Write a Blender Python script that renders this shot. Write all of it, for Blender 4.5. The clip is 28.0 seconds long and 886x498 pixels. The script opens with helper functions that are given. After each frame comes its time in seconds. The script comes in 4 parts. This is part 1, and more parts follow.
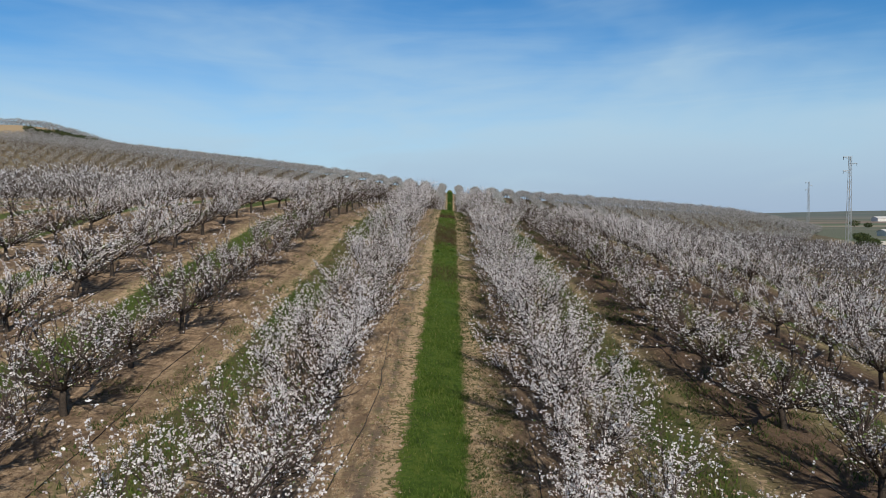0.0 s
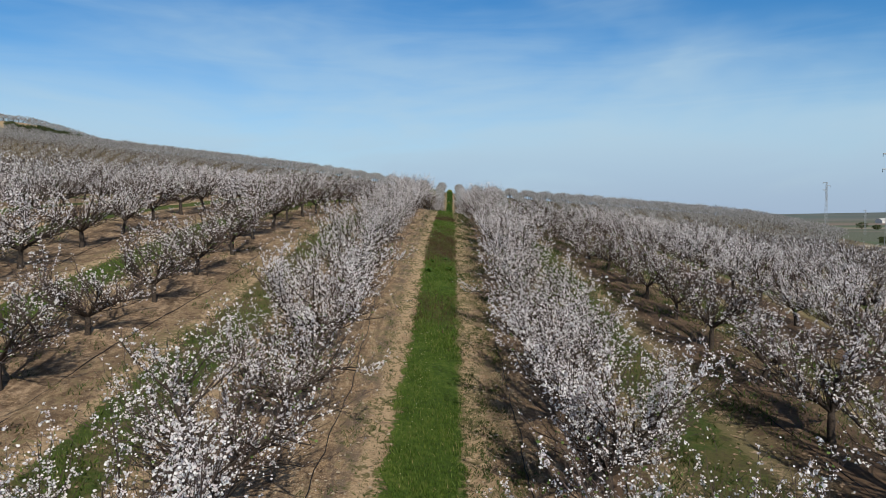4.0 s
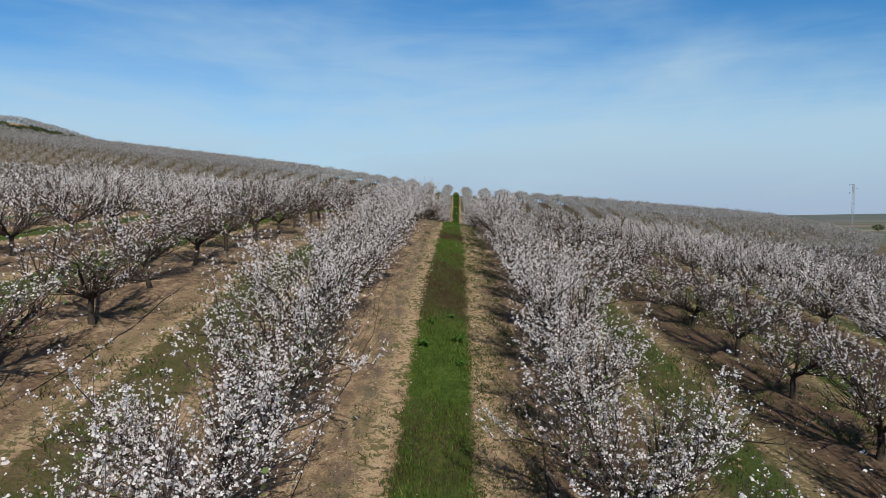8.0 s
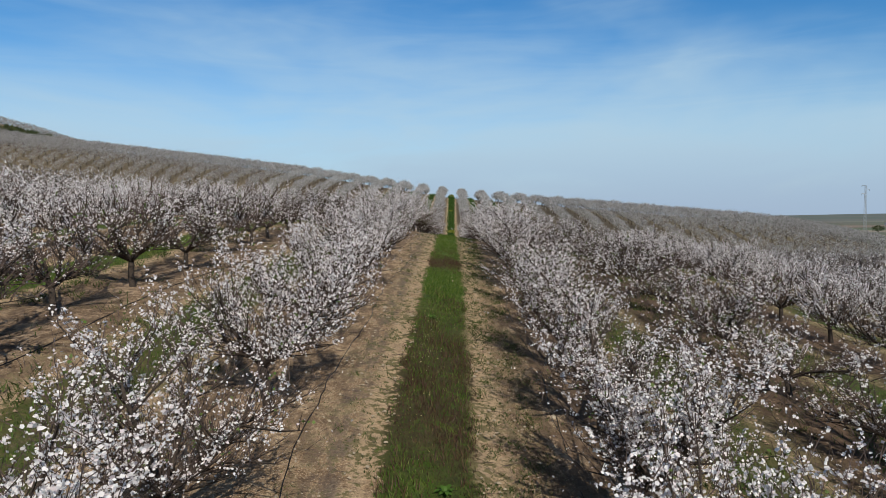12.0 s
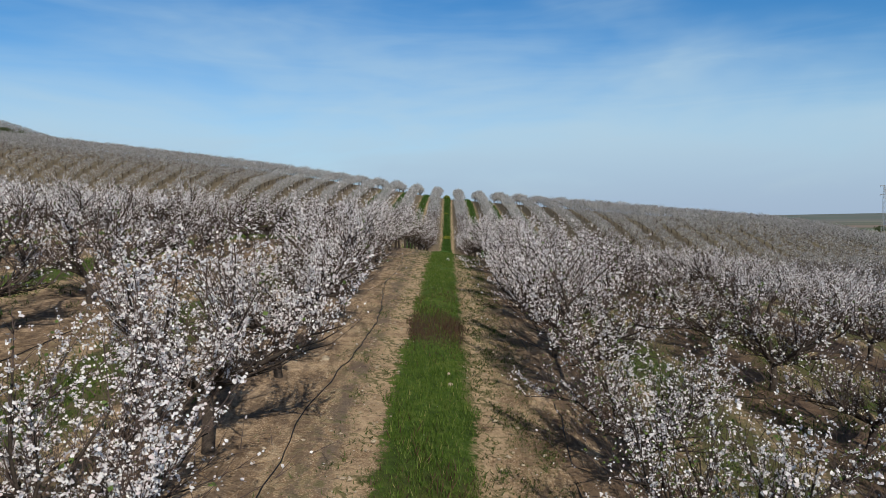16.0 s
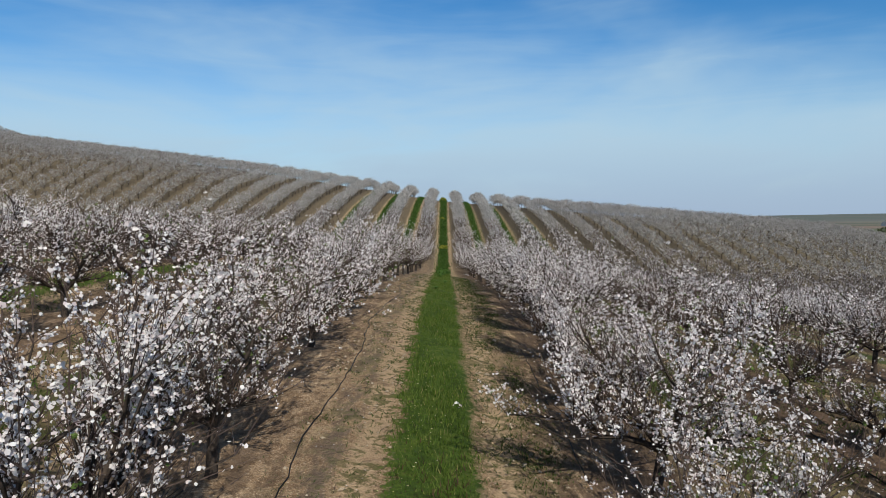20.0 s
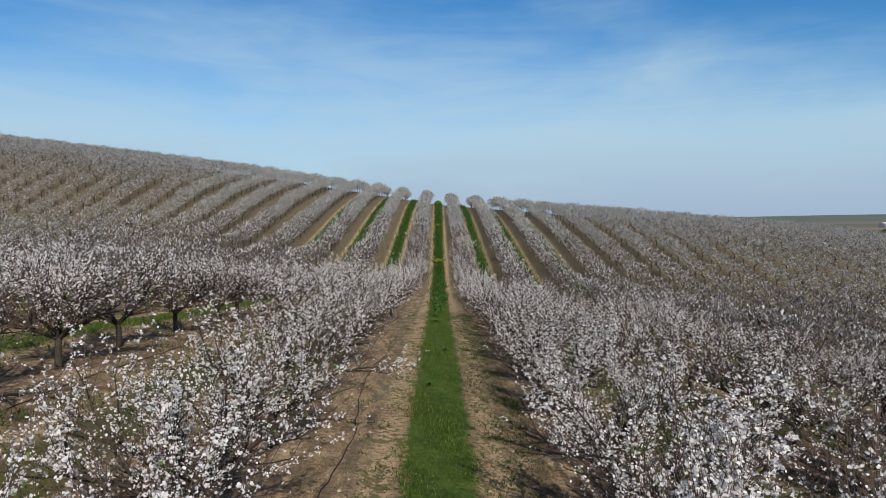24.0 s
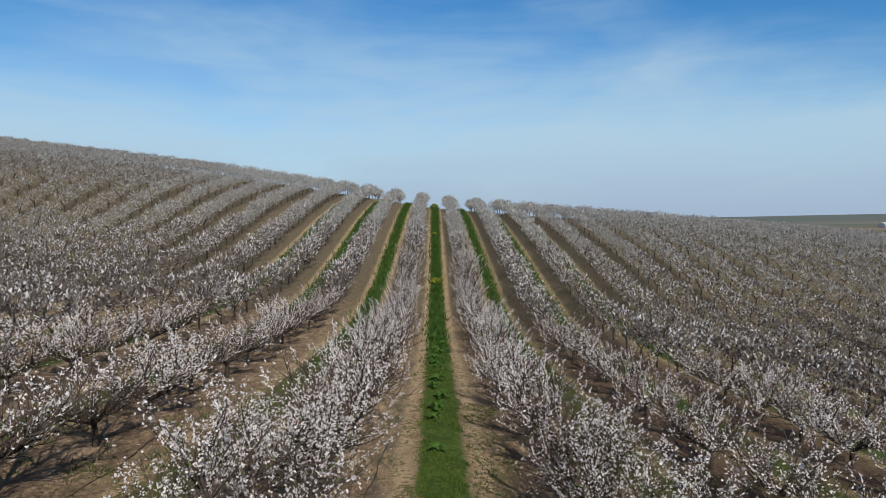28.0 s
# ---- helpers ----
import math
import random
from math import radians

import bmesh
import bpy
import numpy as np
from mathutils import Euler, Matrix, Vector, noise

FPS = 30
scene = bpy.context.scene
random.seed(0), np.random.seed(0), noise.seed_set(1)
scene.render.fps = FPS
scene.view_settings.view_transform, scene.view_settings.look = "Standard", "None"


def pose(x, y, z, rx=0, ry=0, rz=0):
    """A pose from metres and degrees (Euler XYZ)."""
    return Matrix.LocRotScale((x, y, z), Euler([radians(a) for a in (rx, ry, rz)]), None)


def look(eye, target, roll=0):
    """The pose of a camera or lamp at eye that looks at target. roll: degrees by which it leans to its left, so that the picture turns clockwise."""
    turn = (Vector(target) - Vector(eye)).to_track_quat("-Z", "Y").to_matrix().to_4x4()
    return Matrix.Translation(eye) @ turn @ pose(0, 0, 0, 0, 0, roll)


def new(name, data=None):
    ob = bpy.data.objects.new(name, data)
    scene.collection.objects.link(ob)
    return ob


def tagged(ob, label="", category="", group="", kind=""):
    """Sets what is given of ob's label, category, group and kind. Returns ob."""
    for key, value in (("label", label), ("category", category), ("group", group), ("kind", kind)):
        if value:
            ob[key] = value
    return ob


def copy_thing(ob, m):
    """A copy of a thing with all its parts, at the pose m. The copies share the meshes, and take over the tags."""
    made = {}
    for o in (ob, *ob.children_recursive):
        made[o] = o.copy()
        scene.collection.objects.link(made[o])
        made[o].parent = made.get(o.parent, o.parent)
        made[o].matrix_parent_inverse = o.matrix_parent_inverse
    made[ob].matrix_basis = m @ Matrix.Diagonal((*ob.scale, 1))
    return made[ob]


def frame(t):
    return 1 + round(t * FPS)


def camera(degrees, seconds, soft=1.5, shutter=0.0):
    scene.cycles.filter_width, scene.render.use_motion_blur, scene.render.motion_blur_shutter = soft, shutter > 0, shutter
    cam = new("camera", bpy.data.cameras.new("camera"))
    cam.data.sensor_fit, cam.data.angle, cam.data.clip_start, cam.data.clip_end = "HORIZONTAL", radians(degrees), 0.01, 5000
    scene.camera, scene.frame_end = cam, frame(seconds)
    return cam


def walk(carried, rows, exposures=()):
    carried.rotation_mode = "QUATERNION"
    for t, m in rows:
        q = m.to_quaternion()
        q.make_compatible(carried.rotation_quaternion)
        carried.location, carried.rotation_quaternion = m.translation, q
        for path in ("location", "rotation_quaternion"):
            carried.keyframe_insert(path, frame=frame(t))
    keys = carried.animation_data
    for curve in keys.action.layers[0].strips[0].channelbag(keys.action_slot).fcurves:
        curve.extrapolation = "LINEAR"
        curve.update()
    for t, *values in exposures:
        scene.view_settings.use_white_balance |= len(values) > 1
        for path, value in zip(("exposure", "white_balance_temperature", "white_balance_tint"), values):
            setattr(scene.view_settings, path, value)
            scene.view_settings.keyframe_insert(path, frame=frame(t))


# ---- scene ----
cam = camera(69.9, 28.0, soft=0.55)
PATH = [
    (0, (0.338, -1.976, 6.186), (0.31, 0.02, 6.07), -0.6),
    (1, (0.397, 1.587, 6.15), (0.369, 3.583, 6.035), -0.8),
    (2, (0.343, 5.375, 6.136), (0.317, 7.371, 6.02), -0.6),
    (3, (0.432, 9.068, 6.124), (0.405, 11.065, 6.008), -0.4),
    (3.5, (0.497, 10.861, 6.183), (0.47, 12.858, 6.068), -0.4),
    (5.5, (0.469, 17.699, 6.787), (0.422, 19.695, 6.672), -0.5),
    (6, (0.438, 19.363, 6.982), (0.384, 21.359, 6.867), -0.5),
    (7, (0.4, 22.732, 7.223), (0.349, 24.728, 7.109), -0.4),
    (8, (0.371, 25.777, 7.46), (0.323, 27.773, 7.348), -0.4),
    (9, (0.365, 28.846, 7.741), (0.32, 30.843, 7.631), -0.4),
    (10, (0.333, 31.984, 8.005), (0.292, 33.981, 7.894), -0.4),
    (11, (0.316, 35.22, 8.267), (0.28, 37.217, 8.155), -0.5),
    (11.5, (0.287, 36.934, 8.381), (0.253, 38.931, 8.27), -0.5),
    (13.5, (0.338, 44.399, 8.557), (0.31, 46.396, 8.447), -0.5),
    (14, (0.341, 46.249, 8.738), (0.315, 48.246, 8.627), -0.5),
    (15, (0.303, 49.838, 9.087), (0.279, 51.834, 8.974), -0.4),
    (16, (0.253, 53.728, 9.382), (0.234, 55.725, 9.27), -0.5),
    (16.5, (0.222, 55.645, 9.549), (0.204, 57.642, 9.437), -0.4),
    (17, (0.2, 57.68, 9.686), (0.184, 59.677, 9.573), -0.4),
    (18, (0.13, 61.976, 9.919), (0.117, 63.972, 9.806), -0.5),
    (19, (0.109, 66.245, 10.175), (0.099, 68.242, 10.063), -0.5),
    (20, (0.035, 70.593, 10.413), (0.03, 72.59, 10.302), -0.5),
    (21, (-0.019, 75.026, 10.594), (-0.021, 77.023, 10.483), -0.5),
    (21.5, (-0.03, 77.09, 10.692), (-0.029, 79.086, 10.582), -0.5),
    (23.5, (-0.14, 85.114, 11.398), (-0.13, 87.111, 11.288), -0.5),
    (24, (-0.167, 87.27, 11.56), (-0.154, 89.267, 11.451), -0.5),
    (25, (-0.199, 91.838, 11.879), (-0.183, 93.835, 11.771), -0.5),
    (26, (-0.291, 96.279, 12.206), (-0.27, 98.276, 12.096), -0.5),
    (26.5, (-0.271, 98.67, 12.342), (-0.25, 100.666, 12.232), -0.5),
    (27, (-0.345, 101.14, 12.466), (-0.322, 103.137, 12.356), -0.3),
    (28, (-0.362, 105.928, 12.703), (-0.336, 107.925, 12.595), -0.6),
]
walk(cam, [(t, look(eye, target, roll)) for t, eye, target, roll in PATH], exposures=[(0, 0.0), (28, 0.0)])

# ---- light ----
SUN_EL, SUN_AZ = radians(38), radians(161)      # azimuth clockwise from +y: behind and to the right
world = bpy.data.worlds.new("sky")
scene.world = world
world.use_nodes = True


def sky_nodes():
    """A clear northern sky under thin streaks of cirrus, paler towards the horizon."""
    nt = world.node_tree
    n, l = nt.nodes, nt.links
    n.clear()
    out = n.new("ShaderNodeOutputWorld")
    bg = n.new("ShaderNodeBackground")
    sky = n.new("ShaderNodeTexSky")
    sky.sky_type = "NISHITA"
    sky.sun_disc = False
    sky.sun_elevation, sky.sun_rotation = SUN_EL, SUN_AZ
    sky.altitude, sky.air_density, sky.dust_density, sky.ozone_density = 100, 1.0, 0.2, 4.0
    hsv = n.new("ShaderNodeHueSaturation")
    hsv.inputs["Saturation"].default_value, hsv.inputs["Value"].default_value = 1.28, 1.05
    l.new(sky.outputs[0], hsv.inputs["Color"])
    tc = n.new("ShaderNodeTexCoord")
    sep = n.new("ShaderNodeSeparateXYZ")
    l.new(tc.outputs["Generated"], sep.inputs[0])
    for key, low_v, high_v in (("Saturation", 1.32, 0.6), ("Value", 1.34, 0.32)):
        k = n.new("ShaderNodeMapRange")
        k.inputs["From Min"].default_value, k.inputs["From Max"].default_value = 0.32, 0.7
        k.inputs["To Min"].default_value, k.inputs["To Max"].default_value = low_v, high_v
        l.new(sep.outputs[2], k.inputs["Value"])
        l.new(k.outputs[0], hsv.inputs[key])

    def streaks(turn, scale, size, detail, distort):
        mp = n.new("ShaderNodeMapping")
        mp.inputs["Rotation"].default_value = (0.0, radians(turn), radians(20))
        mp.inputs["Scale"].default_value = scale
        l.new(tc.outputs["Generated"], mp.inputs[0])
        t = n.new("ShaderNodeTexNoise")
        t.inputs["Scale"].default_value, t.inputs["Detail"].default_value = size, detail
        t.inputs["Roughness"].default_value, t.inputs["Distortion"].default_value = 0.55, distort
        l.new(mp.outputs[0], t.inputs["Vector"])
        return t.outputs["Fac"]

    wide = streaks(-20, (1.5, 1.0, 4.0), 1.5, 4, 0.3)
    thin = streaks(14, (1.2, 1.2, 9.0), 2.6, 10, 0.9)

    def op(kind, a, b):
        m = n.new("ShaderNodeMath")
        m.operation = kind
        for i, v in enumerate((a, b)):
            if isinstance(v, (int, float)):
                m.inputs[i].default_value = v
            else:
                l.new(v, m.inputs[i])
        return m.outputs[0]

    height = op("MULTIPLY", sep.outputs[2], -2.1)
    height = op("ADD", height, op("MULTIPLY", op("MULTIPLY", sep.outputs[0], op("MULTIPLY", sep.outputs[2], sep.outputs[2])), -1.7))
    height = op("ADD", height, op("MULTIPLY", op("MULTIPLY", op("MULTIPLY", sep.outputs[0], sep.outputs[0]), sep.outputs[2]), -2.2))
    veil = op("ADD", op("ADD", op("MULTIPLY", wide, 0.95), op("MULTIPLY", thin, 0.36)), height)
    r1 = n.new("ShaderNodeMapRange")
    r1.interpolation_type = "SMOOTHSTEP"
    r1.inputs["From Min"].default_value, r1.inputs["From Max"].default_value, r1.inputs["To Max"].default_value = -0.16, 0.66, 0.97
    l.new(veil, r1.inputs["Value"])
    low = n.new("ShaderNodeMapRange")
    low.interpolation_type = "SMOOTHSTEP"
    low.inputs["From Min"].default_value, low.inputs["From Max"].default_value = -0.02, 0.14
    l.new(sep.outputs[2], low.inputs["Value"])
    pale = n.new("ShaderNodeMix")
    pale.data_type = "RGBA"
    pale.inputs["A"].default_value, pale.inputs["B"].default_value = (4.15, 5.5, 7.35, 1), (5.3, 7.3, 8.8, 1)
    l.new(low.outputs[0], pale.inputs["Factor"])
    mix = n.new("ShaderNodeMix")
    mix.data_type = "RGBA"
    l.new(r1.outputs[0], mix.inputs["Factor"])
    l.new(hsv.outputs[0], mix.inputs["A"])
    l.new(pale.outputs["Result"], mix.inputs["B"])
    l.new(mix.outputs["Result"], bg.inputs["Color"])
    bg.inputs["Strength"].default_value = 0.085
    l.new(bg.outputs[0], out.inputs[0])


sky_nodes()
sun = new("sun", bpy.data.lights.new("sun", "SUN"))
sun.data.energy, sun.data.angle, sun.data.color = 4.15, radians(0.6), (1.0, 0.935, 0.81)
sun_way = Vector((math.sin(SUN_AZ) * math.cos(SUN_EL), math.cos(SUN_AZ) * math.cos(SUN_EL), math.sin(SUN_EL)))
sun.matrix_world = look((60, -80, 90), Vector((60, -80, 90)) - sun_way)

# ---- the lie of the land ----
ROW, PITCH = 7.0, 4.03            # between rows, and between trees of a row
PROFILE = ((-60, -3.5), (-20, -2.3), (0, -1.6), (11, -1.0), (20, -0.28), (24, 0.12), (30, 0.75), (35, 1.25), (38.6, 1.75), (42, 2.4), (47, 3.2), (55.6, 4.3), (65, 5.0), (69, 5.25), (76, 5.75),
           (86, 6.15), (93, 6.45), (102, 6.25), (112, 5.75), (120, 5.2), (129, 4.6), (145, 3.3), (158, 2.3), (168, 2.0), (178, 2.6),
           (190, 4.2), (203, 6.0), (217, 8.0), (240, 11.2), (262, 13.5), (280, 14.3), (300, 14.0), (340, 11.0), (420, 2.0), (700, -25), (1500, -32), (9000, -32))
_py, _pz = np.array(PROFILE).T
# how far the second row on either side stands above or below the middle track
RISE_LEFT = ((10, 0.8), (24, 1.1), (30, 1.5), (50, 1.55), (65, 1.3), (80, 1.3), (110, 1.25), (120, 0.95), (135, 0.8), (150, 0.9), (170, 1.3))
FALL_RIGHT = ((15, 0.2), (24, 0.3), (30, 0.5), (37, 0.7), (45, 1.1), (50, 1.4), (57, 1.55), (65, 1.85), (73, 1.9), (95, 1.6), (107, 1.5), (120, 1.95), (130, 1.85), (150, 1.4))


def centre_z(y):
    """Height of the land along the middle track."""
    return sum(np.interp(y + o, _py, _pz) for o in (-6, -3, 0, 3, 6)) / 5


def land(x, y):
    """Height of the land at x, y (numbers or arrays)."""
    x, y = np.asarray(x, float), np.asarray(y, float)
    left = np.maximum(-x, 0)
    # the far ridge runs askew: further out to the left its crest lies deeper
    skew = np.clip((y - 150) / 60, 0, 1)
    yy = y - 0.3 * left * skew
    far = np.clip((yy - 165) / 60, 0, 1)
    far = far * far * (3 - 2 * far)
    near_lift = 2.7 * np.tanh(0.135 * left / 2.7) * np.interp(y, *np.array(RISE_LEFT).T) / 1.32
    gentler = 1 - np.clip((x - 10.5) / 30, 0, 1)
    gentler = (1.4 - np.interp(y, *np.array(FALL_RIGHT).T)) * np.clip(x / 10.5, 0, 1) * gentler * gentler * (3 - 2 * gentler)
    far_lift = 0.15 * left + 1.3 * np.exp(-(((left - 60) / 45) ** 2)) + 1.0 * np.exp(-(((left - 125) / 45) ** 2))
    lift = near_lift * (1 - far) + far_lift * far - (0.135 - 0.046 * far) * np.maximum(x, 0) + gentler * (1 - far)
    low = np.clip((x - 16) / 42, 0, 1)
    lift = lift - 3.0 * low * low * (3 - 2 * low) * (1 - far)
    z = centre_z(yy) + lift + 8.0 * np.exp(-((x + 236) ** 2 / 1700 + (y - 366) ** 2 / 900))
    z = z - 0.0036 * np.clip(x - 108, 0, 60) ** 2 * far
    dist = np.hypot(np.maximum(x - 90, 0), np.maximum(np.abs(y - 120) - 220, 0))
    floor = -4.3 - 27 * (1 - np.exp(-dist / 900)) + 0.25 * np.sin(x * 0.02 + y * 0.013)
    floor = floor + (9 + 6 * np.sin(x * 0.0021 + 0.6)) * np.clip((y - 2600) / 1700, 0, 1) ** 2
    k = 1.6
    d = np.clip((z - floor) / k, -40, 40)
    return floor + k * np.log1p(np.exp(d))


# ---- materials ----
def material(name, rough=0.8):
    m = bpy.data.materials.new(name)
    m.use_nodes = True
    nt = m.node_tree
    b = nt.nodes["Principled BSDF"]
    b.inputs["Roughness"].default_value = rough
    b.inputs["Specular IOR Level"].default_value = 0.25
    return m, nt.nodes, nt.links, b


def ramp(n, stops):
    r = n.new("ShaderNodeValToRGB")
    e = r.color_ramp.elements
    while len(e) < len(stops):
        e.new(0.5)
    for el, (p, c) in zip(e, stops):
        el.position, el.color = p, (*c, 1)
    return r


def noise_tex(n, l, vec, scale, detail=5, rough=0.55, distort=0.0):
    t = n.new("ShaderNodeTexNoise")
    t.inputs["Scale"].default_value, t.inputs["Detail"].default_value = scale, detail
    t.inputs["Roughness"].default_value, t.inputs["Distortion"].default_value = rough, distort
    l.new(vec, t.inputs["Vector"])
    return t.outputs["Fac"]


def math_node(n, l, op, a, b=None, clamp=False):
    m = n.new("ShaderNodeMath")
    m.operation, m.use_clamp = op, clamp
    for i, v in enumerate((a, b)):
        if v is None:
            continue
        if isinstance(v, (int, float)):
            m.inputs[i].default_value = v
        else:
            l.new(v, m.inputs[i])
    return m.outputs[0]


def step(n, l, v, lo, hi, to=1.0):
    m = n.new("ShaderNodeMapRange")
    m.interpolation_type = "SMOOTHSTEP"
    m.inputs["From Min"].default_value, m.inputs["From Max"].default_value, m.inputs["To Max"].default_value = lo, hi, to
    l.new(v, m.inputs["Value"])
    return m.outputs[0]


def mix_col(n, l, f, a, b):
    m = n.new("ShaderNodeMix")
    m.data_type = "RGBA"
    for key, v in (("Factor", f), ("A", a), ("B", b)):
        if isinstance(v, (int, float)):
            m.inputs[key].default_value = v
        elif isinstance(v, tuple):
            m.inputs[key].default_value = (*v, 1)
        else:
            l.new(v, m.inputs[key])
    return m.outputs["Result"]


def bump(n, l, b, height, strength, dist):
    k = n.new("ShaderNodeBump")
    k.inputs["Strength"].default_value, k.inputs["Distance"].default_value = strength, dist
    l.new(height, k.inputs["Height"])
    l.new(k.outputs[0], b.inputs["Normal"])


def ground_material():
    m, n, l, b = material("orchard_soil", 0.95)
    geo = n.new("ShaderNodeNewGeometry")
    pos = geo.outputs["Position"]
    sep = n.new("ShaderNodeSeparateXYZ")
    l.new(pos, sep.inputs[0])
    x, y = sep.outputs[0], sep.outputs[1]
    mp = n.new("ShaderNodeMapping")
    mp.inputs["Scale"].default_value = (1.0, 0.3, 1.0)
    l.new(pos, mp.inputs[0])
    big, mid, fine, grit = (noise_tex(n, l, pos, sc, 7, 0.62) for sc in (0.16, 1.1, 6.0, 34.0))
    drawn = noise_tex(n, l, mp.outputs[0], 3.2, 8, 0.68)
    # soil: tan, with crumbs, pale stones and grey litter drawn out along the rows
    soil = ramp(n, ((0.40, (0.16, 0.10, 0.058)), (0.49, (0.355, 0.243, 0.148)), (0.58, (0.60, 0.442, 0.292))))
    l.new(math_node(n, l, "ADD", math_node(n, l, "MULTIPLY", grit, 0.35), math_node(n, l, "ADD", math_node(n, l, "MULTIPLY", fine, 0.35), math_node(n, l, "MULTIPLY", mid, 0.3))), soil.inputs[0])
    col = mix_col(n, l, step(n, l, grit, 0.57, 0.63, 0.8), soil.outputs[0], (0.66, 0.55, 0.42))
    col = mix_col(n, l, step(n, l, noise_tex(n, l, pos, 16.0, 5, 0.7), 0.56, 0.64, 0.55), col, (0.11, 0.08, 0.056))
    col = mix_col(n, l, step(n, l, drawn, 0.53, 0.62, 0.5), col, (0.21, 0.16, 0.12))
    # distance from the middle of the nearest alley
    wob = math_node(n, l, "MULTIPLY", math_node(n, l, "SUBTRACT", mid, 0.5), 0.9)
    wob2 = math_node(n, l, "MULTIPLY", math_node(n, l, "SUBTRACT", fine, 0.5), 0.9)
    u = math_node(n, l, "ADD", math_node(n, l, "ADD", x, 3.7), math_node(n, l, "ADD", wob, wob2))
    u = math_node(n, l, "ABSOLUTE", math_node(n, l, "SUBTRACT", math_node(n, l, "FLOORED_MODULO", u, 7.0), 3.5))
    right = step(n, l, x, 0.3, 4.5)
    # mottled darker soil off the track, with dapples of tree shade painted in
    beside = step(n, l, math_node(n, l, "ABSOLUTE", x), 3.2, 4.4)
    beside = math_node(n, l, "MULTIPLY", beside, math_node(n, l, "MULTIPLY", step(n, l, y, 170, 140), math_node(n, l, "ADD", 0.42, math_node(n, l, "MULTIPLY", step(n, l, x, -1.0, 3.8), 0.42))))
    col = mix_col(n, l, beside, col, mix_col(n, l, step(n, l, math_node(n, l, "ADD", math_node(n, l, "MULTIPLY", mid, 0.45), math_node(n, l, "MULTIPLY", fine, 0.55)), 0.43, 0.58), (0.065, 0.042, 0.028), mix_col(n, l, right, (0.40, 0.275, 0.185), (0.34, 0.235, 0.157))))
    # leaf and twig litter plus painted shade under rows, thicker right of the track
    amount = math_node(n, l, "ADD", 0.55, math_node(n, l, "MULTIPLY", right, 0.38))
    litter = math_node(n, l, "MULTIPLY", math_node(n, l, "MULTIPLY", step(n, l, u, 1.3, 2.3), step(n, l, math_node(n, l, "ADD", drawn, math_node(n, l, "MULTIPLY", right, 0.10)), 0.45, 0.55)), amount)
    wheel = math_node(n, l, "MULTIPLY", step(n, l, math_node(n, l, "ABSOLUTE", math_node(n, l, "SUBTRACT", u, 1.25)), 0.42, 0.12), step(n, l, mid, 0.30, 0.50, 0.85))
    col = mix_col(n, l, wheel, col, mix_col(n, l, grit, (0.39, 0.273, 0.163), (0.70, 0.525, 0.355)))
    wide = math_node(n, l, "ABSOLUTE", math_node(n, l, "ADD", x, 2.0))
    mulch = math_node(n, l, "MULTIPLY", step(n, l, wide, 0.45, 0.1), step(n, l, drawn, 0.42, 0.56, 0.7))
    col = mix_col(n, l, mulch, col, mix_col(n, l, grit, (0.10, 0.08, 0.066), (0.26, 0.21, 0.175)))
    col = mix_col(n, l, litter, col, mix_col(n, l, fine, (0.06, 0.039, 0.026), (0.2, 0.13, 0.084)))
    # sparse growth beside the strip, denser to the right of the track
    beyond = math_node(n, l, "MULTIPLY", step(n, l, math_node(n, l, "ABSOLUTE", math_node(n, l, "ADD", x, 0.5)), 20, 27), step(n, l, y, 140, 170))
    patchy = math_node(n, l, "MULTIPLY", step(n, l, math_node(n, l, "ABSOLUTE", x), 3.0, 3.6), step(n, l, math_node(n, l, "ADD", math_node(n, l, "MULTIPLY", mid, 0.6), math_node(n, l, "MULTIPLY", fine, 0.4)), 0.50, 0.42, 0.55))
    patchy = math_node(n, l, "MULTIPLY", patchy, math_node(n, l, "SUBTRACT", 1.0, step(n, l, x, -9.0, -11.0, 0.85)))
    narrow = step(n, l, y, 70, 84, 0.13)
    strip = math_node(n, l, "MULTIPLY", step(n, l, math_node(n, l, "ADD", u, narrow), 1.0, 0.78), math_node(n, l, "SUBTRACT", 1.0, math_node(n, l, "MAXIMUM", beyond, patchy)))
    patch = math_node(n, l, "ADD", math_node(n, l, "ADD", fine, math_node(n, l, "MULTIPLY", mid, 0.7)), math_node(n, l, "MULTIPLY", right, 0.09))
    weeds = math_node(n, l, "MULTIPLY", step(n, l, u, 2.9, 0.9), step(n, l, patch, 0.83, 0.95))
    weedcol = mix_col(n, l, grit, (0.045, 0.062, 0.014), (0.17, 0.15, 0.06))
    col = mix_col(n, l, math_node(n, l, "MULTIPLY", weeds, 0.85), col, weedcol)
    grass = ramp(n, ((0.36, (0.03, 0.055, 0.008)), (0.5, (0.06, 0.11, 0.014)), (0.62, (0.12, 0.16, 0.03))))
    l.new(math_node(n, l, "ADD", math_node(n, l, "MULTIPLY", fine, 0.5), math_node(n, l, "MULTIPLY", mid, 0.5)), grass.inputs[0])
    # away from the middle track the strips of the near slope are thin and dry
    side = math_node(n, l, "MULTIPLY", step(n, l, math_node(n, l, "ABSOLUTE", x), 3.0, 3.6), step(n, l, y, 175, 150))
    dry = mix_col(n, l, step(n, l, math_node(n, l, "ADD", math_node(n, l, "MULTIPLY", big, 0.6), math_node(n, l, "MULTIPLY", fine, 0.4)), 0.44, 0.58), (0.055, 0.085, 0.018), (0.12, 0.10, 0.045))
